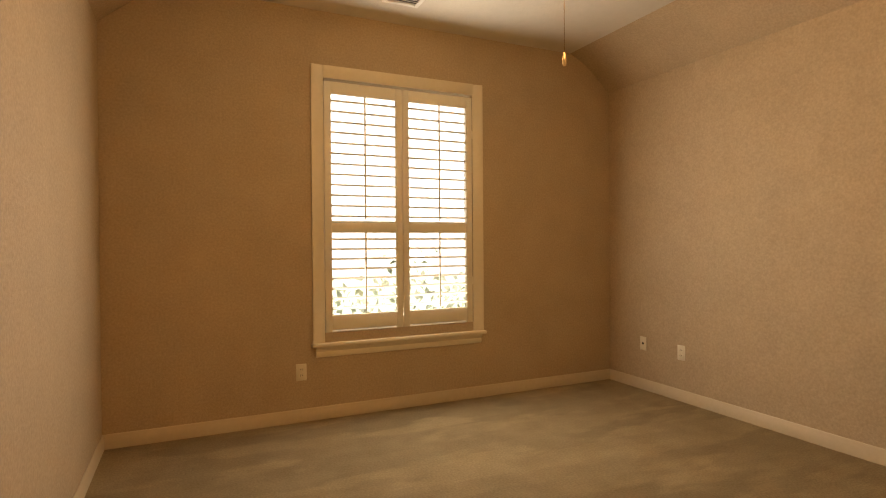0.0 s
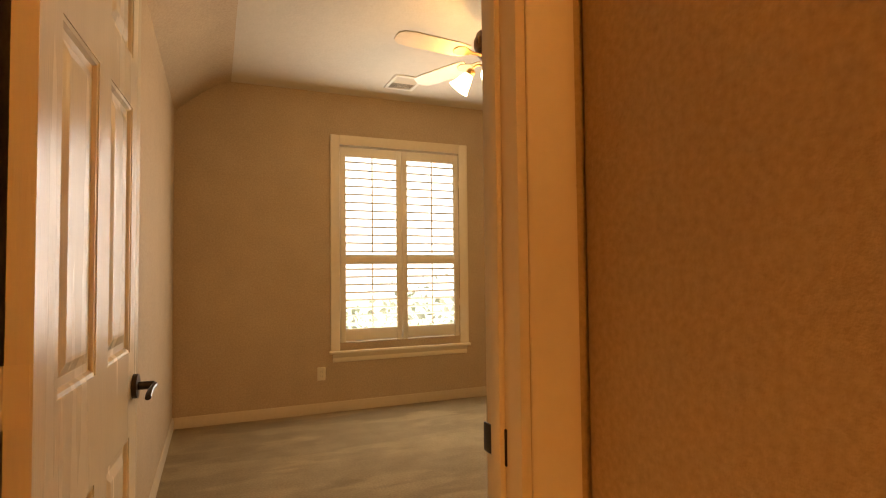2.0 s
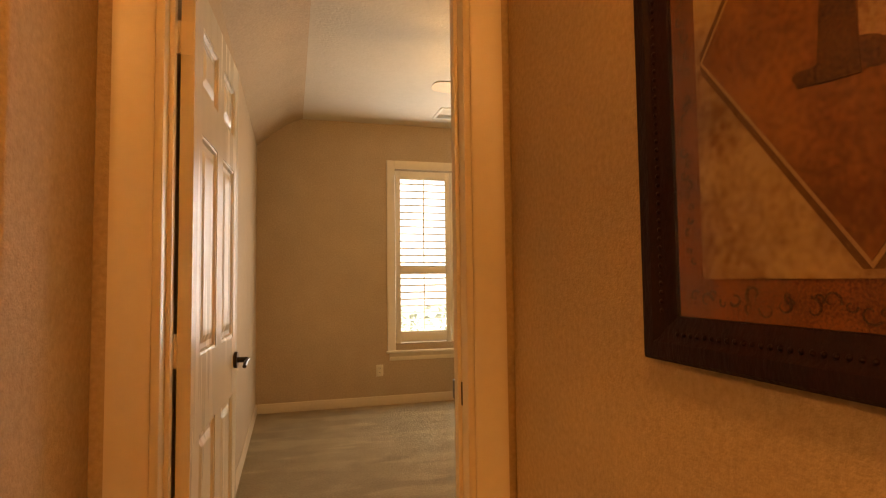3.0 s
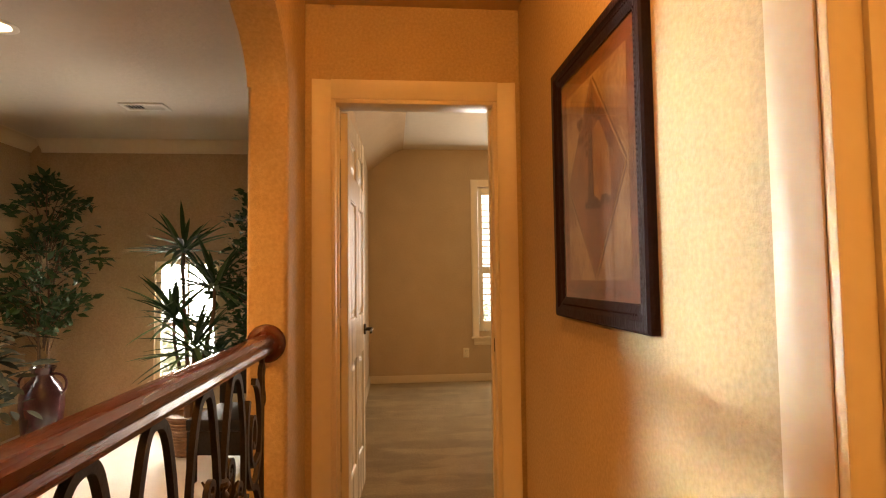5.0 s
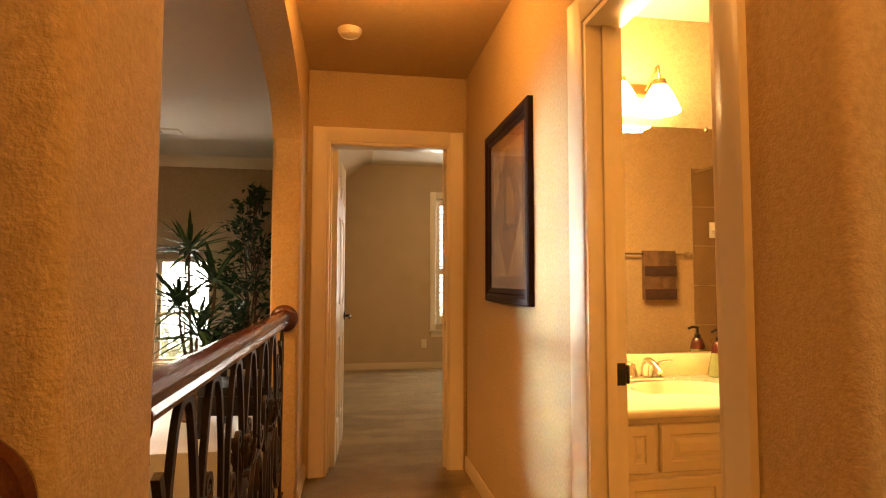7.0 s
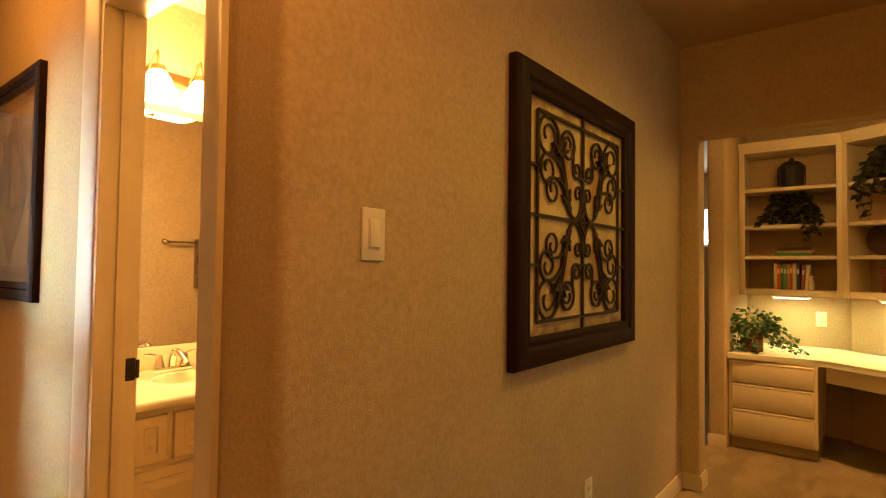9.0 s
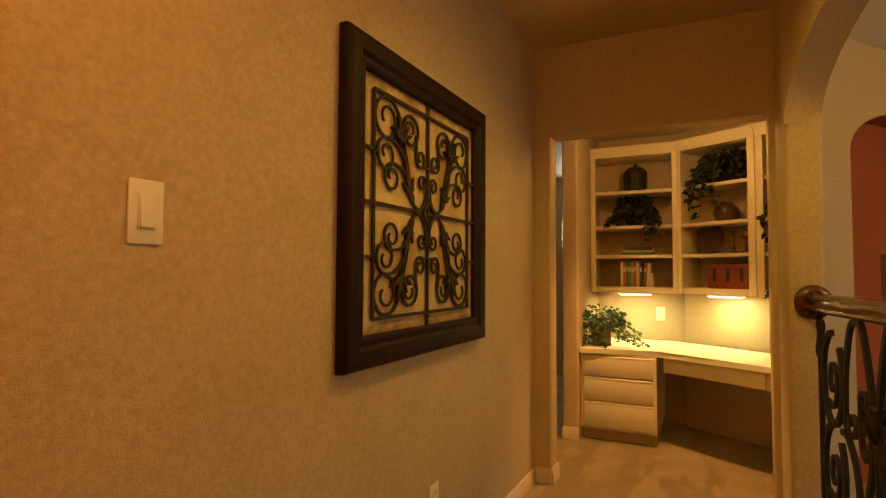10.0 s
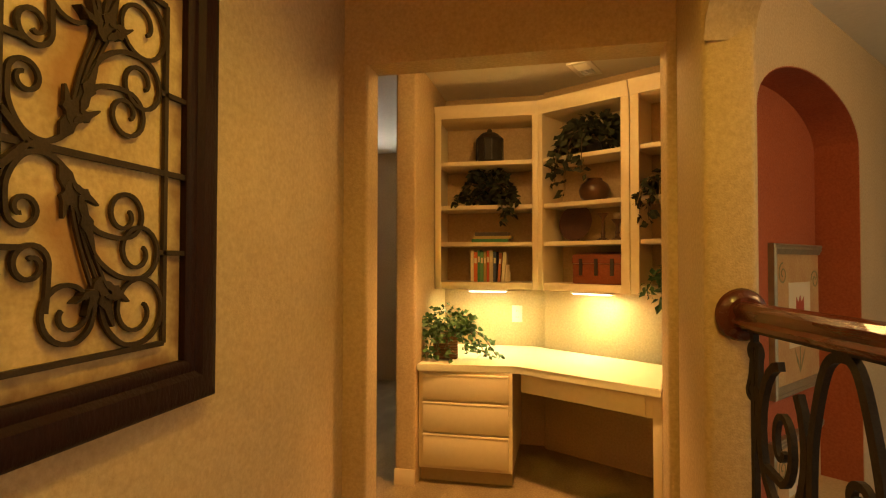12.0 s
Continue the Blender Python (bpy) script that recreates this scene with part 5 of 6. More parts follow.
vl = on_wall("vanity_light", "brushed scroll-arm vanity light with three lit glass shades", "wall light", 0.40, MY, 2.12, 180)
part("backplate", box(bmesh.new(), -0.27, 0.27, 0.0, 0.02, -0.03, 0.03, bev=0.008), BRASS, vl)
for x in (-0.19, 0.0, 0.19):
    arm = part("arm", sweep(bmesh.new(), bez((x, 0.02, 0.0), (x - 0.01, 0.12, 0.10), (x + 0.02, 0.16, 0.09), (x, 0.13, 0.0), 14), 0.006), BRASS, vl)
    part("cap", lathe(bmesh.new(), [(0.0, 0.01), (0.028, 0.006), (0.034, -0.02), (0.0, -0.02)], pose(x, 0.13, 0)), BRASS, arm)
    part("shade", lathe(bmesh.new(), [(0.032, -0.018), (0.052, -0.05), (0.070, -0.09), (0.088, -0.140), (0.0, -0.12)], pose(x, 0.13, 0), 28), SHADE_B, arm, "lit frosted bell shade")

bpic = on_wall("bathroom_picture", "small picture in a carved dark wood frame", "picture", 1.28, MY, 1.29, 180)
frame4(bpic, 0.31, 0.55, [(0, 0), (0, 0.018), (0.008, 0.025), (0.03, 0.02), (0.05, 0.025), (0.06, 0.012), (0.06, 0)], surface("carved_red_wood", (0.02, 0.007, 0.005), (0.065, 0.02, 0.012), 30, 0.4, 0.8, 60))
part("print", boxes((-0.097, 0.097, 0.002, 0.008, 0.058, 0.492)), P_FIELD, bpic)

tb = on_wall("towel_bar", "chrome towel bar on the bathroom wall", "towel bar", 1.47, -2.74, 1.43, 0)
part("bar", cyl(bmesh.new(), (-0.3, 0.06, 0), (0.3, 0.06, 0), 0.008), CHROME, tb)
for x in (-0.3, 0.3):
    part("bracket", cyl(lathe(bmesh.new(), [(0.0, 0.0), (0.024, 0.0), (0.02, 0.012), (0.0, 0.014)], pose(x, 0, 0, -90)), (x, 0.005, 0), (x, 0.066, 0), 0.010), CHROME, tb)
TOWEL = surface("brown_towel", (0.10, 0.055, 0.03), (0.26, 0.15, 0.08), 20, 0.95, 0.8, 200)
TOWELD = surface("dark_towel_band", (0.05, 0.022, 0.016), (0.10, 0.05, 0.035), 20, 0.95, 0.8, 200)
tl = thing("hand_towel", "dark brown hand towel with fringed bands", "towel", (1.50, -2.68, 1.44))
bm = bmesh.new()
cols_ = 14
for y0 in (0.014, -0.014):
    grid = [[bm.verts.new((-0.13 + 0.26 * i / cols_, y0 + 0.006 * math.sin(i * 1.3), 0.012 - 0.36 * j / 8)) for i in range(cols_ + 1)] for j in range(9)]
    for j in range(8):
        for i in range(cols_):
            bm.faces.new((grid[j][i], grid[j][i + 1], grid[j + 1][i + 1], grid[j + 1][i]))
box(bm, -0.13, 0.13, -0.015, 0.015, 0.008, 0.014, bev=0.003)
part("cloth", bm, TOWEL, tl)
for z in (-0.10, -0.27):
    bm = bmesh.new()
    for i in range(cols_):
        x = -0.125 + 0.25 * i / cols_
        box(bm, x, x + 0.02, 0.020, 0.027, z - 0.075, z, bev=0.002)
    part("band", bm, TOWELD, tl, "dark fringed band")
rod = thing("shower_rod", "chrome shower curtain rod over the tub", "shower rod", (1.84, MY, 2.06))
part("rod", cyl(bmesh.new(), (0, -0.01, 0), (0, -1.48, 0), 0.012), CHROME, rod)
sdish = thing("soap_dish", "white ceramic soap dish on the tub tiles", "soap dish", (2.02, -2.727, 1.62))
part("back", box(bmesh.new(), -0.07, 0.07, 0, 0.012, -0.06, 0.06, bev=0.005), PLATEW, sdish)
part("tray", box(bmesh.new(), -0.06, 0.06, 0.012, 0.075, -0.03, 0.0, bev=0.01), PLATEW, sdish)
stp = thing("strike_plate", "dark bronze strike plate on the bathroom jamb", "strike plate", (0.105, BO1 - 0.0205, 0.93))
part("plate", box(bmesh.new(), -0.022, 0.018, -0.003, 0.0, -0.036, 0.036, bev=0.001), BRONZE, stp)
part("lip", box(bmesh.new(), 0.018, 0.030, -0.008, -0.001, -0.03, 0.03, bev=0.003), BRONZE, stp)
part("hole", boxes((-0.010, 0.008, -0.0036, -0.003, -0.015, 0.015)), BLACK, stp)

# ---- hall: switch, outlet, iron wall art ----
sw = on_wall("light_switch", "ivory rocker light switch on the tan hall wall", "light switch", 0.252, -2.87, 1.346, 180)
part("plate", box(bmesh.new(), -0.037, 0.037, 0, 0.006, -0.062, 0.062, bev=0.003), PLATE, sw)
part("rocker_frame", box(bmesh.new(), -0.018, 0.018, 0.005, 0.008, -0.035, 0.035, bev=0.001), PLATE, sw)
part("rocker", box(bmesh.new(), -0.0155, 0.0155, 0.006, 0.011, -0.032, 0.032, bev=0.002), PLATE, sw).matrix_basis = pose(0, 0, 0, 4)
outlet(1.467, -2.87, 0.37, 180)

AW, AH = 1.05, 1.025
art = on_wall("iron_wall_art", "square dark wood frame holding scrolled brown iron leaves before parchment", "wall art", 1.368, -2.87, 0.94, 180)
frame4(art, AW, AH, [(0.0, 0.004), (0.0, 0.03), (0.004, 0.040), (0.012, 0.046), (0.03, 0.048), (0.06, 0.046), (0.066, 0.040), (0.072, 0.034), (0.084, 0.037), (0.094, 0.034), (0.10, 0.028), (0.10, 0.004)], DARKWOOD)
q = (AW - 0.2) / 2
qh = (AH - 0.2) / 2
zc = AH / 2
YA = 0.021


def parchment(name):
    """Aged canvas: mottled cream, browner towards its edges, shadows of the leaves painted in."""
    m = surface(name, (0.40, 0.27, 0.115), (0.64, 0.47, 0.235), 5, 0.7, 0.2, 60, fine=0.35, lo=0.35, hi=0.62)
    n, l = m.node_tree.nodes, m.node_tree.links
    p = n["Principled BSDF"]
    src = p.inputs["Base Color"].links[0].from_socket

    def calc(op, a, b=None):
        o = n.new("ShaderNodeMath")
        o.operation = op
        for i, v in enumerate((a, b)):
            if v is None:
                continue
            if isinstance(v, float):
                o.inputs[i].default_value = v
            else:
                l.new(v, o.inputs[i])
        return o.outputs[0]

    def step(v, lo, hi):
        r = n.new("ShaderNodeMapRange")
        r.interpolation_type = "SMOOTHSTEP"
        r.inputs["From Min"].default_value, r.inputs["From Max"].default_value = lo, hi
        l.new(v, r.inputs["Value"])
        return r.outputs[0]

    def tint(base, fac, c):
        x = n.new("ShaderNodeMix")
        x.data_type = "RGBA"
        l.new(fac, x.inputs[0])
        l.new(base, x.inputs[6])
        x.inputs[7].default_value = (*c, 1)
        return x.outputs[2]

    tc, sep, wob = n.new("ShaderNodeTexCoord"), n.new("ShaderNodeSeparateXYZ"), n.new("ShaderNodeTexNoise")
    l.new(tc.outputs["Object"], sep.inputs[0])
    l.new(tc.outputs["Object"], wob.inputs["Vector"])
    wob.inputs["Scale"].default_value = 16.0
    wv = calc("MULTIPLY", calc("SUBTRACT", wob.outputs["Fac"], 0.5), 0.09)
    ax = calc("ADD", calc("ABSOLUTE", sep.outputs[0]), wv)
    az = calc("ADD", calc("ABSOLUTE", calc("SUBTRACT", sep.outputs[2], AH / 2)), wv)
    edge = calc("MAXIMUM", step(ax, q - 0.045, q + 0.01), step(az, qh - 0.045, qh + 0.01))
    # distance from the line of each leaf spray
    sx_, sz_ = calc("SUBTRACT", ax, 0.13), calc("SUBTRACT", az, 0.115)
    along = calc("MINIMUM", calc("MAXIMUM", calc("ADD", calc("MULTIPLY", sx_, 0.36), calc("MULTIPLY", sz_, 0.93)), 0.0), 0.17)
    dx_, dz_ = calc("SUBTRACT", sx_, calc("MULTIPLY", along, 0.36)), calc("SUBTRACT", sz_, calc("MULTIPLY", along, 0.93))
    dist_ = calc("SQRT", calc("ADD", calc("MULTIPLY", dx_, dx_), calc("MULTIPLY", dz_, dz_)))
    # brown shadow of the leaf spray, put into the canvas colour
    leaf_shade = calc("MULTIPLY", step(dist_, 0.085, 0.02), 0.75)
    col = tint(src, leaf_shade, (0.30, 0.125, 0.035))
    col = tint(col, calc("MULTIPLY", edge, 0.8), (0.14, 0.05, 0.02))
    l.new(col, p.inputs["Base Color"])
    return m


part("canvas", boxes((-q - 0.004, q + 0.004, 0.006, 0.012, 0.096, AH - 0.096)), parchment("aged_parchment"), art, "mottled cream parchment with brown leaf shadows painted in")


def abar(name, pts, w=0.0046, h=0.0042, taper=None):
    return part(name, sweep(bmesh.new(), [(p[0], YA, p[-1]) for p in pts], w, h, 4, (0, 1, 0), taper), ARTIRON, art)


ex, ez = 0.062, 0.048
SU, SV = q - ex, qh - ez
for a, b in (((-q - 0.004, zc), (q + 0.004, zc)), ((0, zc - qh - 0.004), (0, zc + qh + 0.004))):
    abar("cross_bar", [(a[0], a[1]), (b[0], b[1])], 0.0062, 0.004)
for a, b in (((-SU, zc - SV), (SU, zc - SV)), ((-SU, zc + SV), (SU, zc + SV)), ((-SU, zc - SV), (-SU, zc + SV)), ((SU, zc - SV), (SU, zc + SV))):
    abar("border_bar", [(a[0], a[1]), (b[0], b[1])], 0.0055)
for s in (-1, 1):
    for t in (-1, 1):
        abar("tie_bar", [(s * SU * 0.95, zc + t * SV * 0.47), (s * (q + 0.004), zc + t * SV * 0.47)], 0.0055)
        abar("tie_bar", [(0, zc + t * SV * 0.46), (s * 0.11 * SU, zc + t * SV * 0.46)], 0.005)

# scrolls of one quarter: a lead of points, then a curl (centre, radius, start angle, turns)
SCROLLS = (
    (((0.40, 0.18), (0.31, 0.07), (0.21, 0.025), (0.11, 0.06), (0.045, 0.17)), (0.12, 0.29, 0.078, 180, -1.2)),
    (((0.39, 0.25), (0.50, 0.36), (0.63, 0.395)), (0.70, 0.27, 0.125, 90, -1.35)),
    (((0.43, 0.36), (0.52, 0.51), (0.66, 0.60)), (0.80, 0.465, 0.15, 90, -1.35)),
    (((0.53, 0.66), (0.57, 0.84), (0.68, 0.955)), (0.80, 0.785, 0.19, 90, -1.35)),
    (((0.52, 0.64), (0.49, 0.83), (0.42, 0.905)), (0.36, 0.765, 0.15, 90, 1.3)),
    (((0.235, 0.76), (0.245, 0.65)), (0.16, 0.535, 0.09, 0, -1.3)),
)
LEAVES = ((0.30, 0.06, 62, 0.125, 1.0), (0.35, 0.13, 100, 0.07, 0.9), (0.36, 0.15, 30, 0.065, 0.9), (0.40, 0.20, 72, 0.11, 0.7),
          (0.52, 0.60, 70, 0.10, 0.9), (0.52, 0.60, 112, 0.075, 0.8), (0.54, 0.62, 34, 0.075, 0.8), (0.55, 0.70, 5, 0.05, 0.8), (0.48, 0.66, 150, 0.045, 0.8))
for sx in (-1, 1):
    for sz in (-1, 1):
        for lead, (cx, cz, r, a0, turns) in SCROLLS:
            line = smooth_line(list(lead) + [(cx + r * math.cos(radians(a0)), cz + r * math.sin(radians(a0)))])[:-1]
            for i in range(30):
                t = i / 29
                rr = r * (1 - 0.74 * t ** 1.9)
                line.append((cx + rr * math.cos(radians(a0) + turns * 2 * math.pi * t), cz + rr * math.sin(radians(a0) + turns * 2 * math.pi * t)))
            abar("scroll", [(sx * SU * u, zc + sz * SV * v) for u, v in line], 0.0049, 0.0042, 0.75)
        for k in (-1, 0, 1):
            abar("stalk", [(sx * SU * u, zc + sz * SV * v) for u, v in smooth_line([(0.37 + 0.02 * k, 0.18), (0.43 + 0.025 * k, 0.40 - 0.01 * k), (0.53 + 0.035 * k, 0.64 - 0.02 * k)])], 0.0030, 0.003)
        for li, (lu, lv, a, L, wd) in enumerate(LEAVES):
            bm = bmesh.new()
            d = Vector((math.cos(radians(a)), math.sin(radians(a))))
            n_ = Vector((-d.y, d.x))
            o = Vector((SU * lu, SV * lv))
            row = [o + d * L * u + n_ * L * wd * v for u, v in ((0, 0.03), (0.18, 0.12), (0.34, 0.10), (0.46, 0.20), (0.60, 0.10), (0.80, 0.07), (1.0, 0.03))]
            low = [o + d * L * u - n_ * L * wd * v for u, v in ((1.0, 0.02), (0.80, 0.07), (0.60, 0.10), (0.46, 0.20), (0.34, 0.10), (0.18, 0.12), (0, 0.03))]
            prism(bm, [(sx * v.x, zc + sz * v.y) for v in row + low], "y", YA - 0.003 - 0.0006 * li, YA + 0.004 + 0.0011 * li)
            part("iron_leaf", bm, ARTIRON, art, soft=False)
bm = bmesh.new()
k = 0.046
for x0, z0, x1, z1 in ((-k, 0, 0, k), (0, k, k, 0), (k, 0, 0, -k), (0, -k, -k, 0)):
    sweep(bm, [(x0, YA + 0.003, zc + z0), (x1, YA + 0.003, zc + z1)], 0.0055, 0.006, 4, (0, 1, 0))
part("center_diamond", bm, ARTIRON, art)

# ---- niche pictures ----
P_FLORAL = surface("floral_ground", (0.40, 0.20, 0.08), (0.56, 0.40, 0.20), 7, 0.5, 0.0, fine=0.5)
P_CREAM = surface("cream_paper", (0.62, 0.54, 0.38), (0.70, 0.62, 0.46), 9, 0.5)
P_REDT = surface("red_tulip_paint", (0.33, 0.05, 0.03), (0.45, 0.10, 0.05), 20, 0.5)
P_LEAFG = surface("olive_paint", (0.16, 0.15, 0.06), (0.24, 0.22, 0.10), 20, 0.5)
SILVER = surface("aged_silver_frame", (0.20, 0.17, 0.11), (0.36, 0.31, 0.21), 16, 0.45, 0.3, 60, metal=0.4)
u_n = Vector((0.7804, -0.6252))
n_n = Vector((0.6252, 0.7804))


def niche_picture(along, z, size, label):
    p = Vector((3.11, -4.50)) + u_n * along + n_n * 0.22
    ob = thing("niche_picture", label, "picture", (p.x, p.y, z), -38.7 + 180)
    frame4(ob, size, size, [(0, 0), (0, 0.03), (0.008, 0.036), (0.02, 0.03), (0.028, 0.034), (0.045, 0.024), (0.055, 0.02), (0.055, 0)], SILVER)
    part("ground", boxes((-size / 2 + 0.05, size / 2 - 0.05, 0.002, 0.012, 0.05, size - 0.05)), P_FLORAL, ob)
    part("paper", boxes((-size * 0.2, size * 0.2, 0.012, 0.014, size * 0.3, size * 0.74)), P_CREAM, ob)
    bm = bmesh.new()
    c, s = 0.0, size * 0.55
    prism(bm, [(c + size * x, s + size * y) for x, y in ((-0.03, -0.1), (-0.075, 0.0), (-0.07, 0.09), (-0.03, 0.05), (0.0, 0.1), (0.03, 0.05), (0.07, 0.09), (0.075, 0.0), (0.03, -0.1))], "y", 0.014, 0.0155)
    part("tulip", bm, P_REDT, ob)
    part("stem", boxes((-0.006, 0.006, 0.0125, 0.0135, size * 0.12, size * 0.30)), P_LEAFG, ob)
    for k in (-1, 1):
        bm = bmesh.new()
        prism(bm, [(0, size * 0.12), (k * size * 0.06, size * 0.2), (k * size * 0.10, size * 0.29), (k * size * 0.03, size * 0.2)], "y", 0.0125, 0.0135)
        part("painted_leaf", bm, P_LEAFG, ob)
        pts = spiral(k * size * 0.3, size * (0.775 + 0.025 * k), 0.06, 0.01, 45 + 45 * k, -1.5 * k, 22)
        part("scroll", sweep(bmesh.new(), [(x, 0.0135, z_) for x, _, z_ in pts], 0.004, 0.001, 4, (0, 1, 0)), P_LEAFG, ob)
    return ob


niche_picture(1.09, 0.56, 0.80, "square red tulip print in an aged silver frame")
niche_picture(1.06, -0.45, 0.80, "square floral print in an aged silver frame below")

# ---- study: built-in desk ----
DZT = 0.68
dt = thing("corner_desk", "cream built-in corner desk with a laminate top", "desk", (3.74, -2.925, DZT - 0.04))
bm = bmesh.new()
prism(bm, [(0, 0), (0.05, -0.565), (-0.37, -1.245), (0.26, -1.38), (0.70, -0.74), (0.78, -0.66), (0.805, -0.6), (0.805, 0)], "z", 0.0, 0.04)
bmesh.ops.bevel(bm, geom=[e_ for e_ in bm.edges if abs(e_.verts[0].co.z - e_.verts[1].co.z) < 0.01], offset=0.004, segments=2, affect="EDGES")
part("slab", bm, COUNTER, dt)

dc = thing("drawer_cabinet", "cream three-drawer desk pedestal", "drawer cabinet", (3.78, -2.927, 0), -90)
part("body", boxes((0, 0.535, 0.0, 0.7, 0.085, 0.638)), CABINET, dc)
# toe kick colour is darkened for the shade of its recess
part("toe_kick", boxes((0.0, 0.53, 0.05, 0.6, 0.0, 0.085)), surface("kick_paint_with_shade", (0.36, 0.26, 0.15), (0.42, 0.31, 0.19), 4, 0.6), dc)
for z0, z1 in ((0.475, 0.625), (0.295, 0.465), (0.105, 0.285)):
    d = part("drawer", box(bmesh.new(), 0.025, 0.515, -0.018, 0.0, z0, z1, bev=0.005), CABINET, dc)
    part("finger_groove", box(bmesh.new(), 0.03, 0.51, -0.0195, -0.017, z1 - 0.014, z1 - 0.004, bev=0.001), CABINET, d)

kd = thing("pencil_drawer", "cream shallow knee drawer under the desk top", "drawer", (3.80, -3.49, 0), -121.6)
part("apron", boxes((0.0, 0.80, 0.03, 0.05, 0.53, 0.64)), CABINET, kd)
part("drawer_front", box(bmesh.new(), 0.01, 0.72, 0.012, 0.03, 0.535, 0.635, bev=0.005), CABINET, kd)
ep = part("support_panel", box(bmesh.new(), 0.755, 0.80, 0.02, 0.45, 0.0, 0.638, bev=0.003), CABINET, dt)
ep.matrix_basis = pose(3.74, -2.925, DZT - 0.04).inverted() @ pose(3.80, -3.49, 0, 0, 0, -121.6)


def shelf_unit(at, rz, w, d, label, left, right):
    ob = thing("wall_shelf", label, "bookshelf", at, rz, "wall shelves over the desk")
    for z in (1.085, 1.362, 1.600, 1.885, 2.19):
        part("shelf", box(bmesh.new(), 0.012, w - 0.012, 0.004, d, z, z + (0.045 if z < 1.1 else 0.026), bev=0.002), CABINET, ob)
    for x in (0.0, w - 0.018):
        part("side", boxes((x, x + 0.018, 0.004, d, 1.085, 2.21)), CABINET, ob)
    part("back", boxes((0.018, w - 0.018, d - 0.012, d, 1.13, 2.19)), WALL, ob)
    part("face_stile", box(bmesh.new(), 0.0, left, -0.015, 0.004, 1.085, 2.19, bev=0.002), CABINET, ob)
    part("face_stile", box(bmesh.new(), w - right, w, -0.015, 0.004, 1.085, 2.19, bev=0.002), CABINET, ob)
    bm = bmesh.new()
    prism(bm, [(0.004, 2.19), (-0.016, 2.19), (-0.02, 2.215), (-0.035, 2.235), (-0.04, 2.27), (0.004, 2.27)], "x", 0, w)
    part("crown", bm, CABINET, ob)
    return ob


UL = pose(4.20, -2.925, 0, 0, 0, -90)
UM = pose(4.20, -3.592, 0, 0, 0, -121)
UR = UM @ pose(0.605, 0, 0)
shelf_unit((4.20, -2.925, 0), -90, 0.662, 0.32, "cream open bookshelf with books, lantern and plant", 0.04, 0.035)
shelf_unit((4.20, -3.592, 0), -121, 0.60, 0.27, "cream open bookshelf with chest, plate and trailing plant", 0.035, 0.05)
p_ = UR.translation
shelf_unit((p_.x, p_.y, 0), -121, 0.36, 0.25, "cream open bookshelf with a wispy plant", 0.05, 0.04)


def on_shelf(name, label, category, unit, x, y, z, turn=0.0, group=""):
    m = unit @ pose(x, y, z, 0, 0, turn)
    ob = new(name)
    ob.empty_display_size = 0.05
    ob.matrix_basis = m
    return tagged(ob, label, category, group)


for unit, x in ((UL, 0.33), (UM, 0.30)):
    pk = on_shelf("puck_light", "lit undercabinet lamp below the wall shelf", "undershelf light", unit, x, 0.12, 1.083, 0, "undershelf lamps")
    part("housing", box(bmesh.new(), -0.13, 0.13, -0.035, 0.035, -0.016, 0.0, bev=0.004), PLATEW, pk)
    part("lens", box(bmesh.new(), -0.115, 0.115, -0.026, 0.026, -0.020, -0.016, bev=0.001), BULB, pk, "lit lens")
    q_ = unit @ Vector((x, 0.12, 1.055))
    lamp("undershelf_lamp", "AREA", pose(q_.x, q_.y, q_.z, 0, 0, 0) @ pose(0, 0, 0, 0, 0, -90), 2.3, (0.92, 1.0, 0.46), 0.2, 0.05)

DARK = surface("dark_bronze_decor", (0.012, 0.010, 0.008), (0.035, 0.027, 0.02), 9, 0.5, 0.3, 40)
ln = on_shelf("lantern", "dark bronze lantern jar on the top shelf", "lantern", UL, 0.335, 0.17, 1.911)
part("body", lathe(bmesh.new(), [(0.0, 0.0), (0.085, 0.0), (0.09, 0.02), (0.082, 0.03), (0.088, 0.16), (0.095, 0.175), (0.07, 0.20), (0.05, 0.215), (0.0, 0.22)], seg=10), DARK, ln, soft=False)
for i in range(10):
    a = 2 * math.pi * i / 10
    part("rib", boxes((0.086, 0.094, -0.005, 0.005, 0.03, 0.165)), DARK, ln).matrix_basis = pose(0, 0, 0, 0, 0, math.degrees(a))
part("knob", ball(bmesh.new(), (0, 0, 0.23), 0.018), DARK, ln)


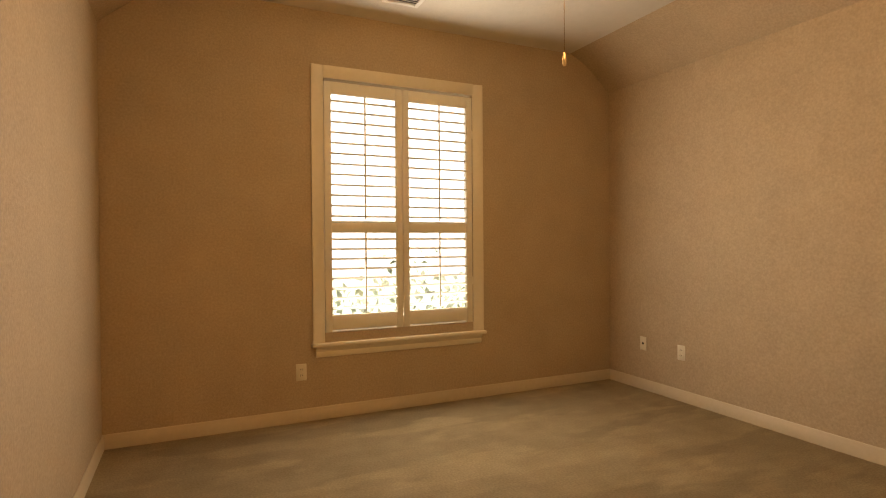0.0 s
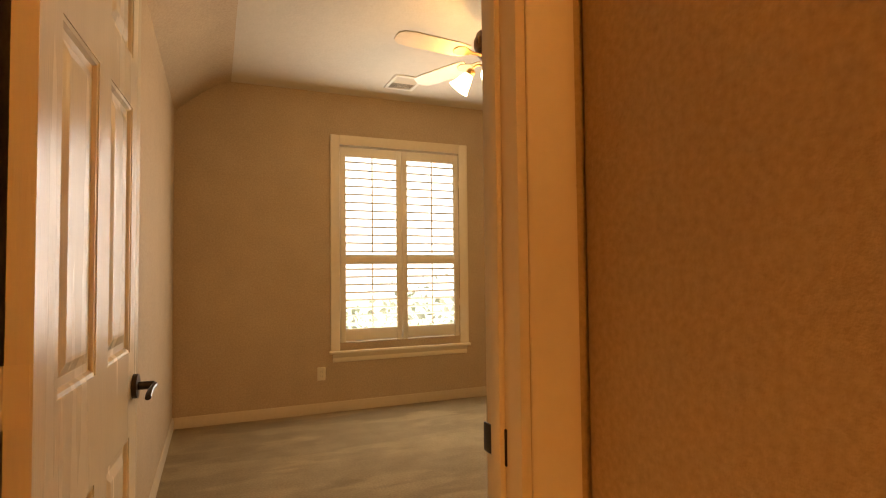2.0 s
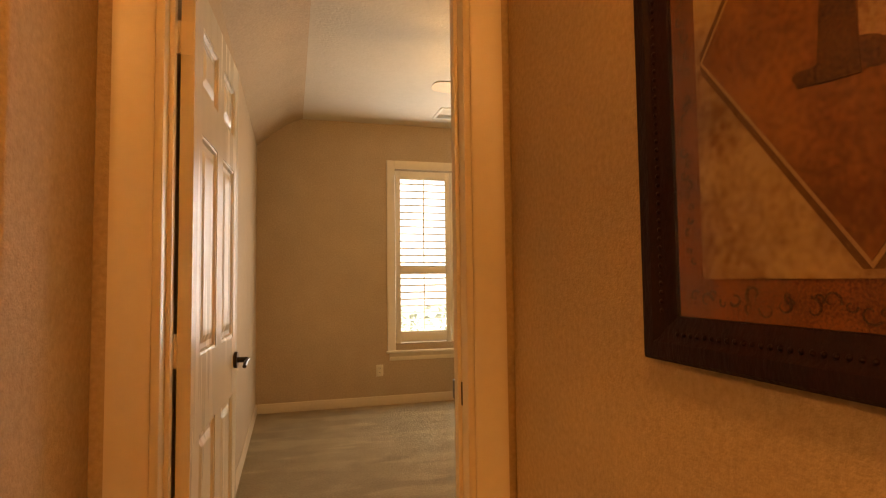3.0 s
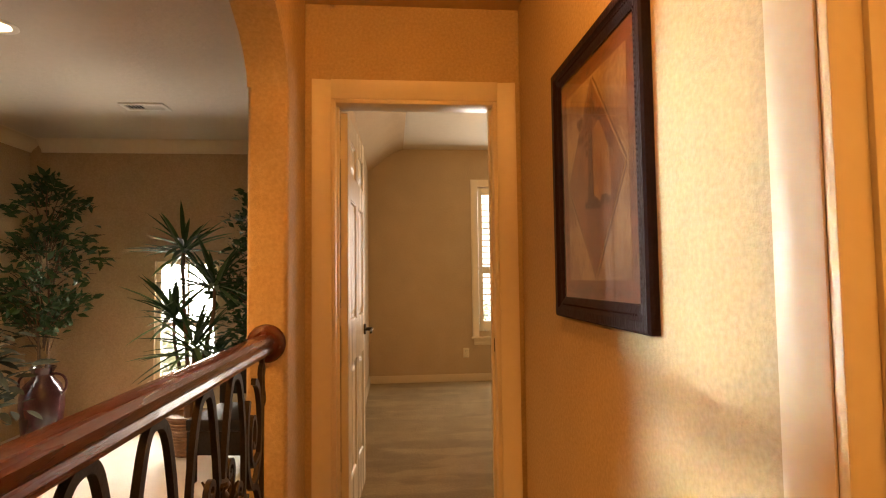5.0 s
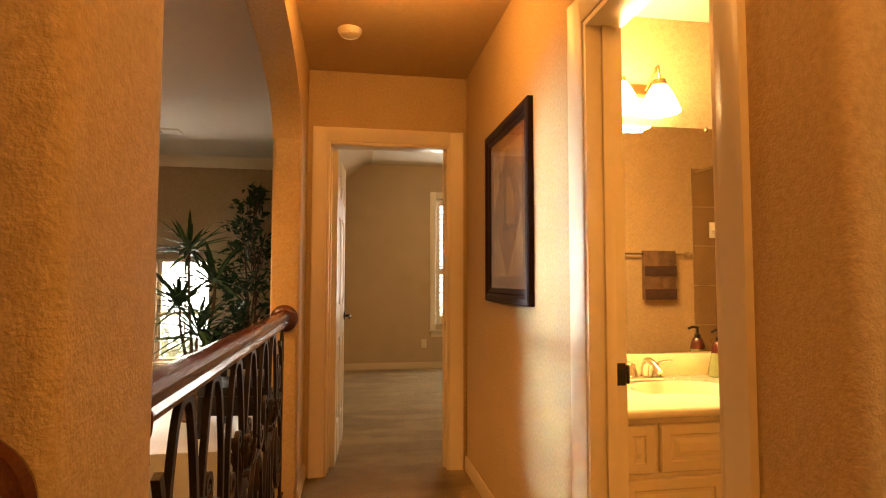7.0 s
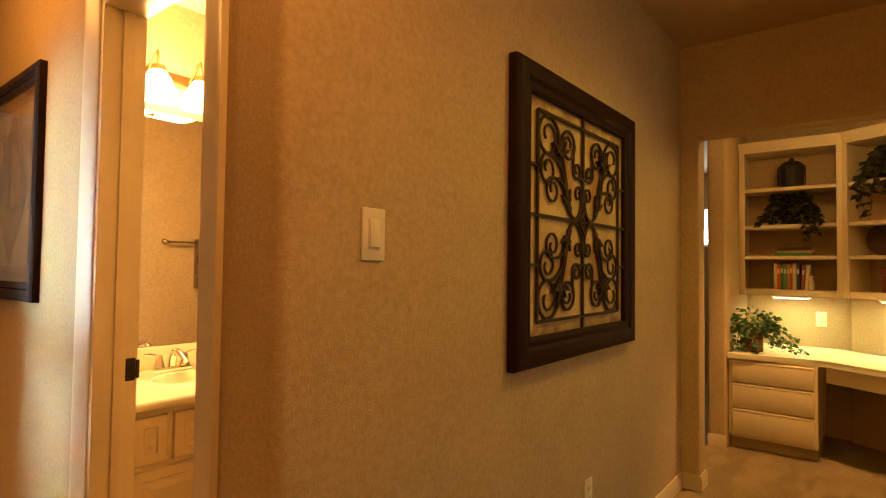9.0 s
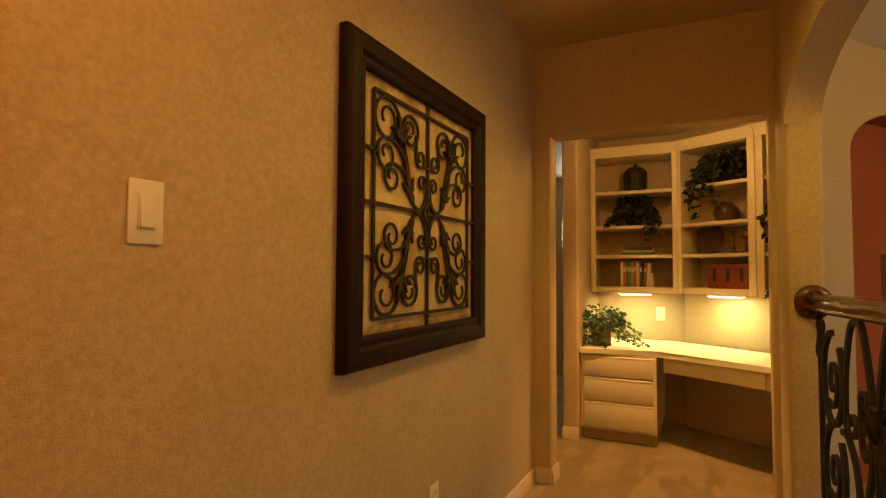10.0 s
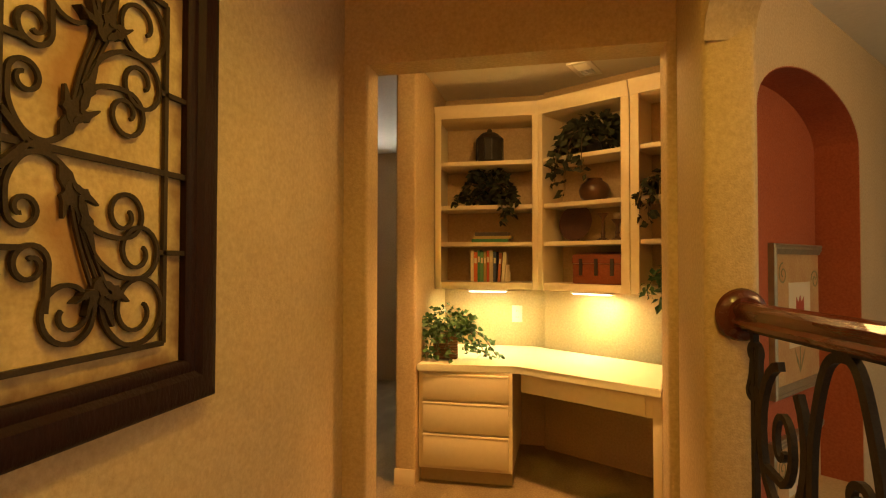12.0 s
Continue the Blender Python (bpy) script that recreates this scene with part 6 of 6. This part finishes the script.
def bush(name, label, unit, x, y, z, rx, ry, h, n, mat, seed, trail=(), L=0.05):
    rng = random.Random(seed)
    ob = on_shelf(name, label, "plant", unit, x, y, z)
    part("pot", lathe(bmesh.new(), [(0.0, 0.0), (0.055, 0.0), (0.065, 0.03), (0.06, 0.07), (0.05, 0.08), (0.0, 0.075)]), DARK, ob)
    bm, st = bmesh.new(), bmesh.new()
    spots = []
    for i in range(n):
        a, r = rng.uniform(0, 6.28), rng.random() ** 0.5
        zz = h * (0.15 + 0.85 * rng.random())
        k = 1.0 - 0.55 * (zz / h)
        p = (rx * r * k * math.cos(a), ry * r * k * math.sin(a), zz)
        spots.append((p, (math.cos(a), math.sin(a), rng.uniform(-0.9, 0.5))))
    for (tx, ty, tz) in trail:
        pts = bez((tx * 0.3, ty * 0.5, h * 0.6), (tx * 0.7, ty, h * 0.7), (tx, ty * 1.1, tz * 0.3), (tx, ty, tz), 9)
        sweep(st, pts, 0.0018, seg=4)
        for p in pts[2:]:
            for _ in range(3):
                spots.append((Vector(p) + Vector((rng.gauss(0, 0.012), rng.gauss(0, 0.01), rng.gauss(0, 0.012))), (rng.uniform(-1, 1), rng.uniform(-1, 0.3), rng.uniform(-1, 0.3))))
    scatter_leaves(bm, spots, L, L * 0.33, rng)
    part("foliage", bm, mat, ob, soft=False)["kind"] = "stuff"
    if trail:
        part("vines", st, BARK, ob)
    else:
        st.free()
    return ob


bush("shelf_plant", "dark bushy trailing plant on a cream shelf", UL, 0.33, 0.13, 1.626, 0.21, 0.12, 0.235, 420, LEAFD, 51, ((0.12, -0.15, -0.11), (0.17, -0.15, -0.06), (0.20, -0.14, 0.02), (-0.2, -0.12, 0.02)))
bush("shelf_plant", "large dark trailing plant on the top shelf", UM, 0.30, 0.12, 1.911, 0.26, 0.13, 0.24, 420, LEAFD, 52, ((-0.17, -0.14, -0.16), (-0.20, -0.13, -0.10), (-0.10, -0.14, -0.22), (0.02, -0.15, -0.12)), 0.06)
bush("shelf_plant", "wispy trailing plant on the end shelf", UR, 0.16, 0.12, 1.626, 0.10, 0.09, 0.16, 90, LEAFD, 53, ((-0.10, -0.15, -0.10), (-0.05, -0.15, -0.14)), 0.05)
bush("shelf_plant", "small green trailing plant on the lowest shelf", UR, 0.20, 0.12, 1.13, 0.12, 0.09, 0.12, 110, LEAF, 54, ((-0.10, -0.15, -0.05), (-0.02, -0.15, -0.08), (0.06, -0.15, -0.03)), 0.05)
sp = on_shelf("spiky_plant", "dry spiky grass plant on the end shelf", "plant", UR, 0.12, 0.1, 1.626)
for i in range(16):
    rng = random.Random(100 + i)
    a, L = rng.uniform(0, 6.28), rng.uniform(0.10, 0.2)
    part("blade", sweep(bmesh.new(), bez((0, 0, 0.08), (0.03 * math.cos(a), 0.03 * math.sin(a), 0.16), (L * 0.7 * math.cos(a), L * 0.5 * math.sin(a) - 0.05, 0.10), (L * math.cos(a), L * 0.6 * math.sin(a) - 0.08, -0.05), 7), 0.002, seg=4), STRAW, sp)

jar = on_shelf("round_jar", "dark brown ribbed round jar on a shelf", "jar", UM, 0.31, 0.14, 1.626)
part("body", lathe(bmesh.new(), [(0.0, 0.0), (0.05, 0.0), (0.085, 0.03), (0.095, 0.07), (0.08, 0.11), (0.05, 0.13), (0.045, 0.145), (0.0, 0.14)], seg=20), surface("brown_glaze", (0.05, 0.022, 0.012), (0.11, 0.05, 0.025), 9, 0.3), jar)
pl = on_shelf("decor_plate", "dark brown round plate leaning on a stand", "plate", UM, 0.175, 0.16, 1.388)
part("plate", lathe(bmesh.new(), [(0.0, 0.0), (0.06, 0.002), (0.075, 0.008), (0.112, 0.012), (0.115, 0.017), (0.075, 0.014), (0.055, 0.008), (0.0, 0.006)], pose(0, 0, 0.118, 80), 36), surface("brown_lacquer", (0.05, 0.02, 0.015), (0.10, 0.045, 0.03), 8, 0.3), pl)
part("stand", boxes((-0.04, 0.04, -0.03, 0.05, 0.0, 0.008), (-0.006, 0.006, 0.02, 0.03, 0.008, 0.15)), DARK, pl)
CAND = surface("brown_candlestick", (0.07, 0.03, 0.015), (0.14, 0.065, 0.03), 9, 0.35)
for x, h, ball_ in ((0.375, 0.165, False), (0.465, 0.125, True)):
    cs = on_shelf("candlestick", "turned brown candlestick on a cream shelf", "candlestick", UM, x, 0.12, 1.388, 0, "candlesticks")
    part("stick", lathe(bmesh.new(), [(0.0, 0.0), (0.036, 0.0), (0.036, 0.008), (0.014, 0.02), (0.010, 0.035), (0.016, 0.045), (0.009, 0.06), (0.009, h - 0.035), (0.014, h - 0.025), (0.032, h - 0.006), (0.034, h), (0.0, h)], seg=20), CAND, cs)
    if ball_:
        part("candle", ball(bmesh.new(), (0, 0, h + 0.02), 0.024), surface("ivory_wax", (0.5, 0.36, 0.2), (0.58, 0.43, 0.26), 9, 0.5), cs, "ivory ball candle")
RED = surface("red_brown_leather", (0.14, 0.03, 0.012), (0.26, 0.065, 0.025), 7, 0.4, 0.4, 50)
cst = on_shelf("keepsake_chest", "red-brown leather keepsake chest with dark straps", "chest", UM, 0.375, 0.12, 1.131)
part("body", box(bmesh.new(), -0.155, 0.155, -0.09, 0.09, 0.0, 0.12, bev=0.006), RED, cst)
bm = bmesh.new()
prism(bm, [(-0.092, 0.122), (-0.092, 0.15), (-0.075, 0.175), (0, 0.188), (0.075, 0.175), (0.092, 0.15), (0.092, 0.122)], "x", -0.157, 0.157)
part("lid", bm, RED, cst)
for x in (-0.10, 0.0, 0.10):
    part("strap", box(bmesh.new(), x - 0.011, x + 0.011, -0.096, -0.088, 0.05, 0.15, bev=0.002), DARK, cst, "dark metal strap")

bk = ((0.62, 0.56, 0.42), (0.55, 0.12, 0.05), (0.05, 0.20, 0.09), (0.10, 0.26, 0.12), (0.35, 0.26, 0.10), (0.45, 0.08, 0.05), (0.5, 0.45, 0.33), (0.05, 0.07, 0.14), (0.30, 0.10, 0.05), (0.58, 0.52, 0.40), (0.06, 0.05, 0.05), (0.28, 0.18, 0.09))
BK = [surface("book_cover", c, tuple(v * 1.15 for v in c), 14, 0.5) for c in bk]
PAPER = surface("book_pages", (0.60, 0.52, 0.36), (0.68, 0.60, 0.44), 60, 0.8)


def book(unit, x, y, z, t, h, d, mat, flat=0.0, tilt=0.0, label="hardback book standing on a shelf"):
    ob = on_shelf("book", label, "book", unit, x, y, z, flat, "books on the study shelves")
    if tilt:
        ob.matrix_basis = ob.matrix_basis @ pose(0, 0, 0, 0, tilt)
    part("cover", boxes((0, t * 0.12, 0, d, 0, h), (t * 0.88, t, 0, d, 0, h), (0, t, -0.003, 0.002, 0, h)), mat, ob, soft=False)
    part("pages", boxes((t * 0.12, t * 0.88, 0.002, d - 0.004, 0.004, h - 0.004)), PAPER, ob)
    part("title_band", boxes((t * 0.15, t * 0.85, -0.0042, -0.003, h * 0.62, h * 0.80)), PAPER, ob)
    return ob


x = 0.225
rng = random.Random(61)
for i in range(10):
    t = rng.uniform(0.014, 0.024)
    book(UL, x, 0.06, 1.131, t, rng.uniform(0.185, 0.215), 0.15, BK[i], tilt=4.0 if i > 7 else 0.0)
    x += t + (0.006 if i > 6 else 0.002)
z = 1.389
for i, (w_, t) in enumerate(((0.24, 0.022), (0.25, 0.018), (0.22, 0.024))):
    ob = on_shelf("book", "hardback book lying in a stack", "book", UL, 0.23 + 0.01 * i, 0.06, z, 0, "books on the study shelves")
    part("cover", boxes((0, w_, 0, 0.17, 0, 0.002), (0, w_, 0, 0.17, t - 0.002, t), (0, w_, -0.003, 0.0, 0, t)), BK[(2, 4, 10)[i]] if i < 3 else BK[0], ob, soft=False)
    part("pages", boxes((0.004, w_ - 0.004, 0.0, 0.166, 0.002, t - 0.002)), PAPER, ob)
    z += t + 0.0005
wp = on_shelf("small_vase", "small tan vase beside the books", "vase", UL, 0.45, 0.12, 1.131)
part("body", lathe(bmesh.new(), [(0.0, 0.0), (0.028, 0.0), (0.032, 0.05), (0.022, 0.09), (0.026, 0.11), (0.0, 0.105)]), PLATE, wp)

iv = thing("ivy_planter", "square brown wicker planter on the desk", "planter", (3.98, -3.04, DZT), 12)
part("basket", box(bmesh.new(), -0.07, 0.07, -0.07, 0.07, 0.0, 0.15, bev=0.008), WICKER, iv)
for i in range(9):
    part("weave", box(bmesh.new(), -0.074, 0.074, -0.074, 0.074, 0.008 + 0.0155 * i, 0.019 + 0.0155 * i, bev=0.004), WICKER, iv)
iy = thing("ivy", "bright green variegated trailing ivy", "plant", (3.98, -3.04, DZT + 0.15))
rng = random.Random(71)
bm, st = bmesh.new(), bmesh.new()
spots = []
for i in range(330):
    a, r = rng.uniform(0, 6.28), rng.random() ** 0.5
    spots.append(((0.15 * r * math.cos(a), min(0.10, 0.16 * r * math.sin(a)), rng.uniform(-0.02, 0.17) * (1.1 - 0.5 * r)), (math.cos(a), math.sin(a), rng.uniform(-0.6, 0.7))))
for (tx, ty, tz) in ((-0.16, 0.02, -0.12), (-0.19, -0.06, -0.14), (-0.14, 0.08, -0.13), (-0.02, -0.20, -0.12), (-0.05, -0.26, -0.13), (0.02, -0.31, -0.135), (-0.1, -0.15, -0.1)):
    pts = bez((0, 0, 0.04), (tx * 0.5, ty * 0.5, 0.10), (tx * 0.9, ty * 0.8, tz * 0.3), (tx, ty, tz), 10)
    sweep(st, pts, 0.0018, seg=4)
    for p in pts[3:]:
        for _ in range(5):
            spots.append((Vector(p) + Vector((rng.gauss(0, 0.014), rng.gauss(0, 0.014), abs(rng.gauss(0, 0.014)))), (rng.uniform(-1, 1), rng.uniform(-1, 1), rng.uniform(-0.5, 0.6))))
scatter_leaves(bm, spots, 0.038, 0.016, rng)
part("foliage", bm, LEAFB, iy, soft=False)["kind"] = "stuff"
part("vines", st, BARK, iy)
outlet(4.55, -3.43, 0.90, 90, PLATEW)
register("ceiling_vent", "white ceiling register in the study", 4.05, -3.87, 2.42, 0.26, 0.14, -20, 8)
# window strip of the next room
w3 = thing("window_3", "small bright window of the next room", "window", (6.3, -2.35, 1.55), 90, kind="structure")
for a in ((-0.2, 0.2, -0.06, -0.02, 0, 0.03), (-0.2, 0.2, -0.06, -0.02, 0.44, 0.47)):
    part("sash_rail", boxes(a), TRIM, w3)
part("glass", boxes((-0.2, 0.2, -0.045, -0.04, 0.03, 0.44)), GLASS, w3).visible_shadow = False
solid("backdrop", boxes((7.2, 7.21, -4.5, -1.0, 0.6, 3.0)), glow("bright_sky_east", (0.97, 0.98, 1.0), 4.0), "white sky beyond the small window", "sky", "structure")
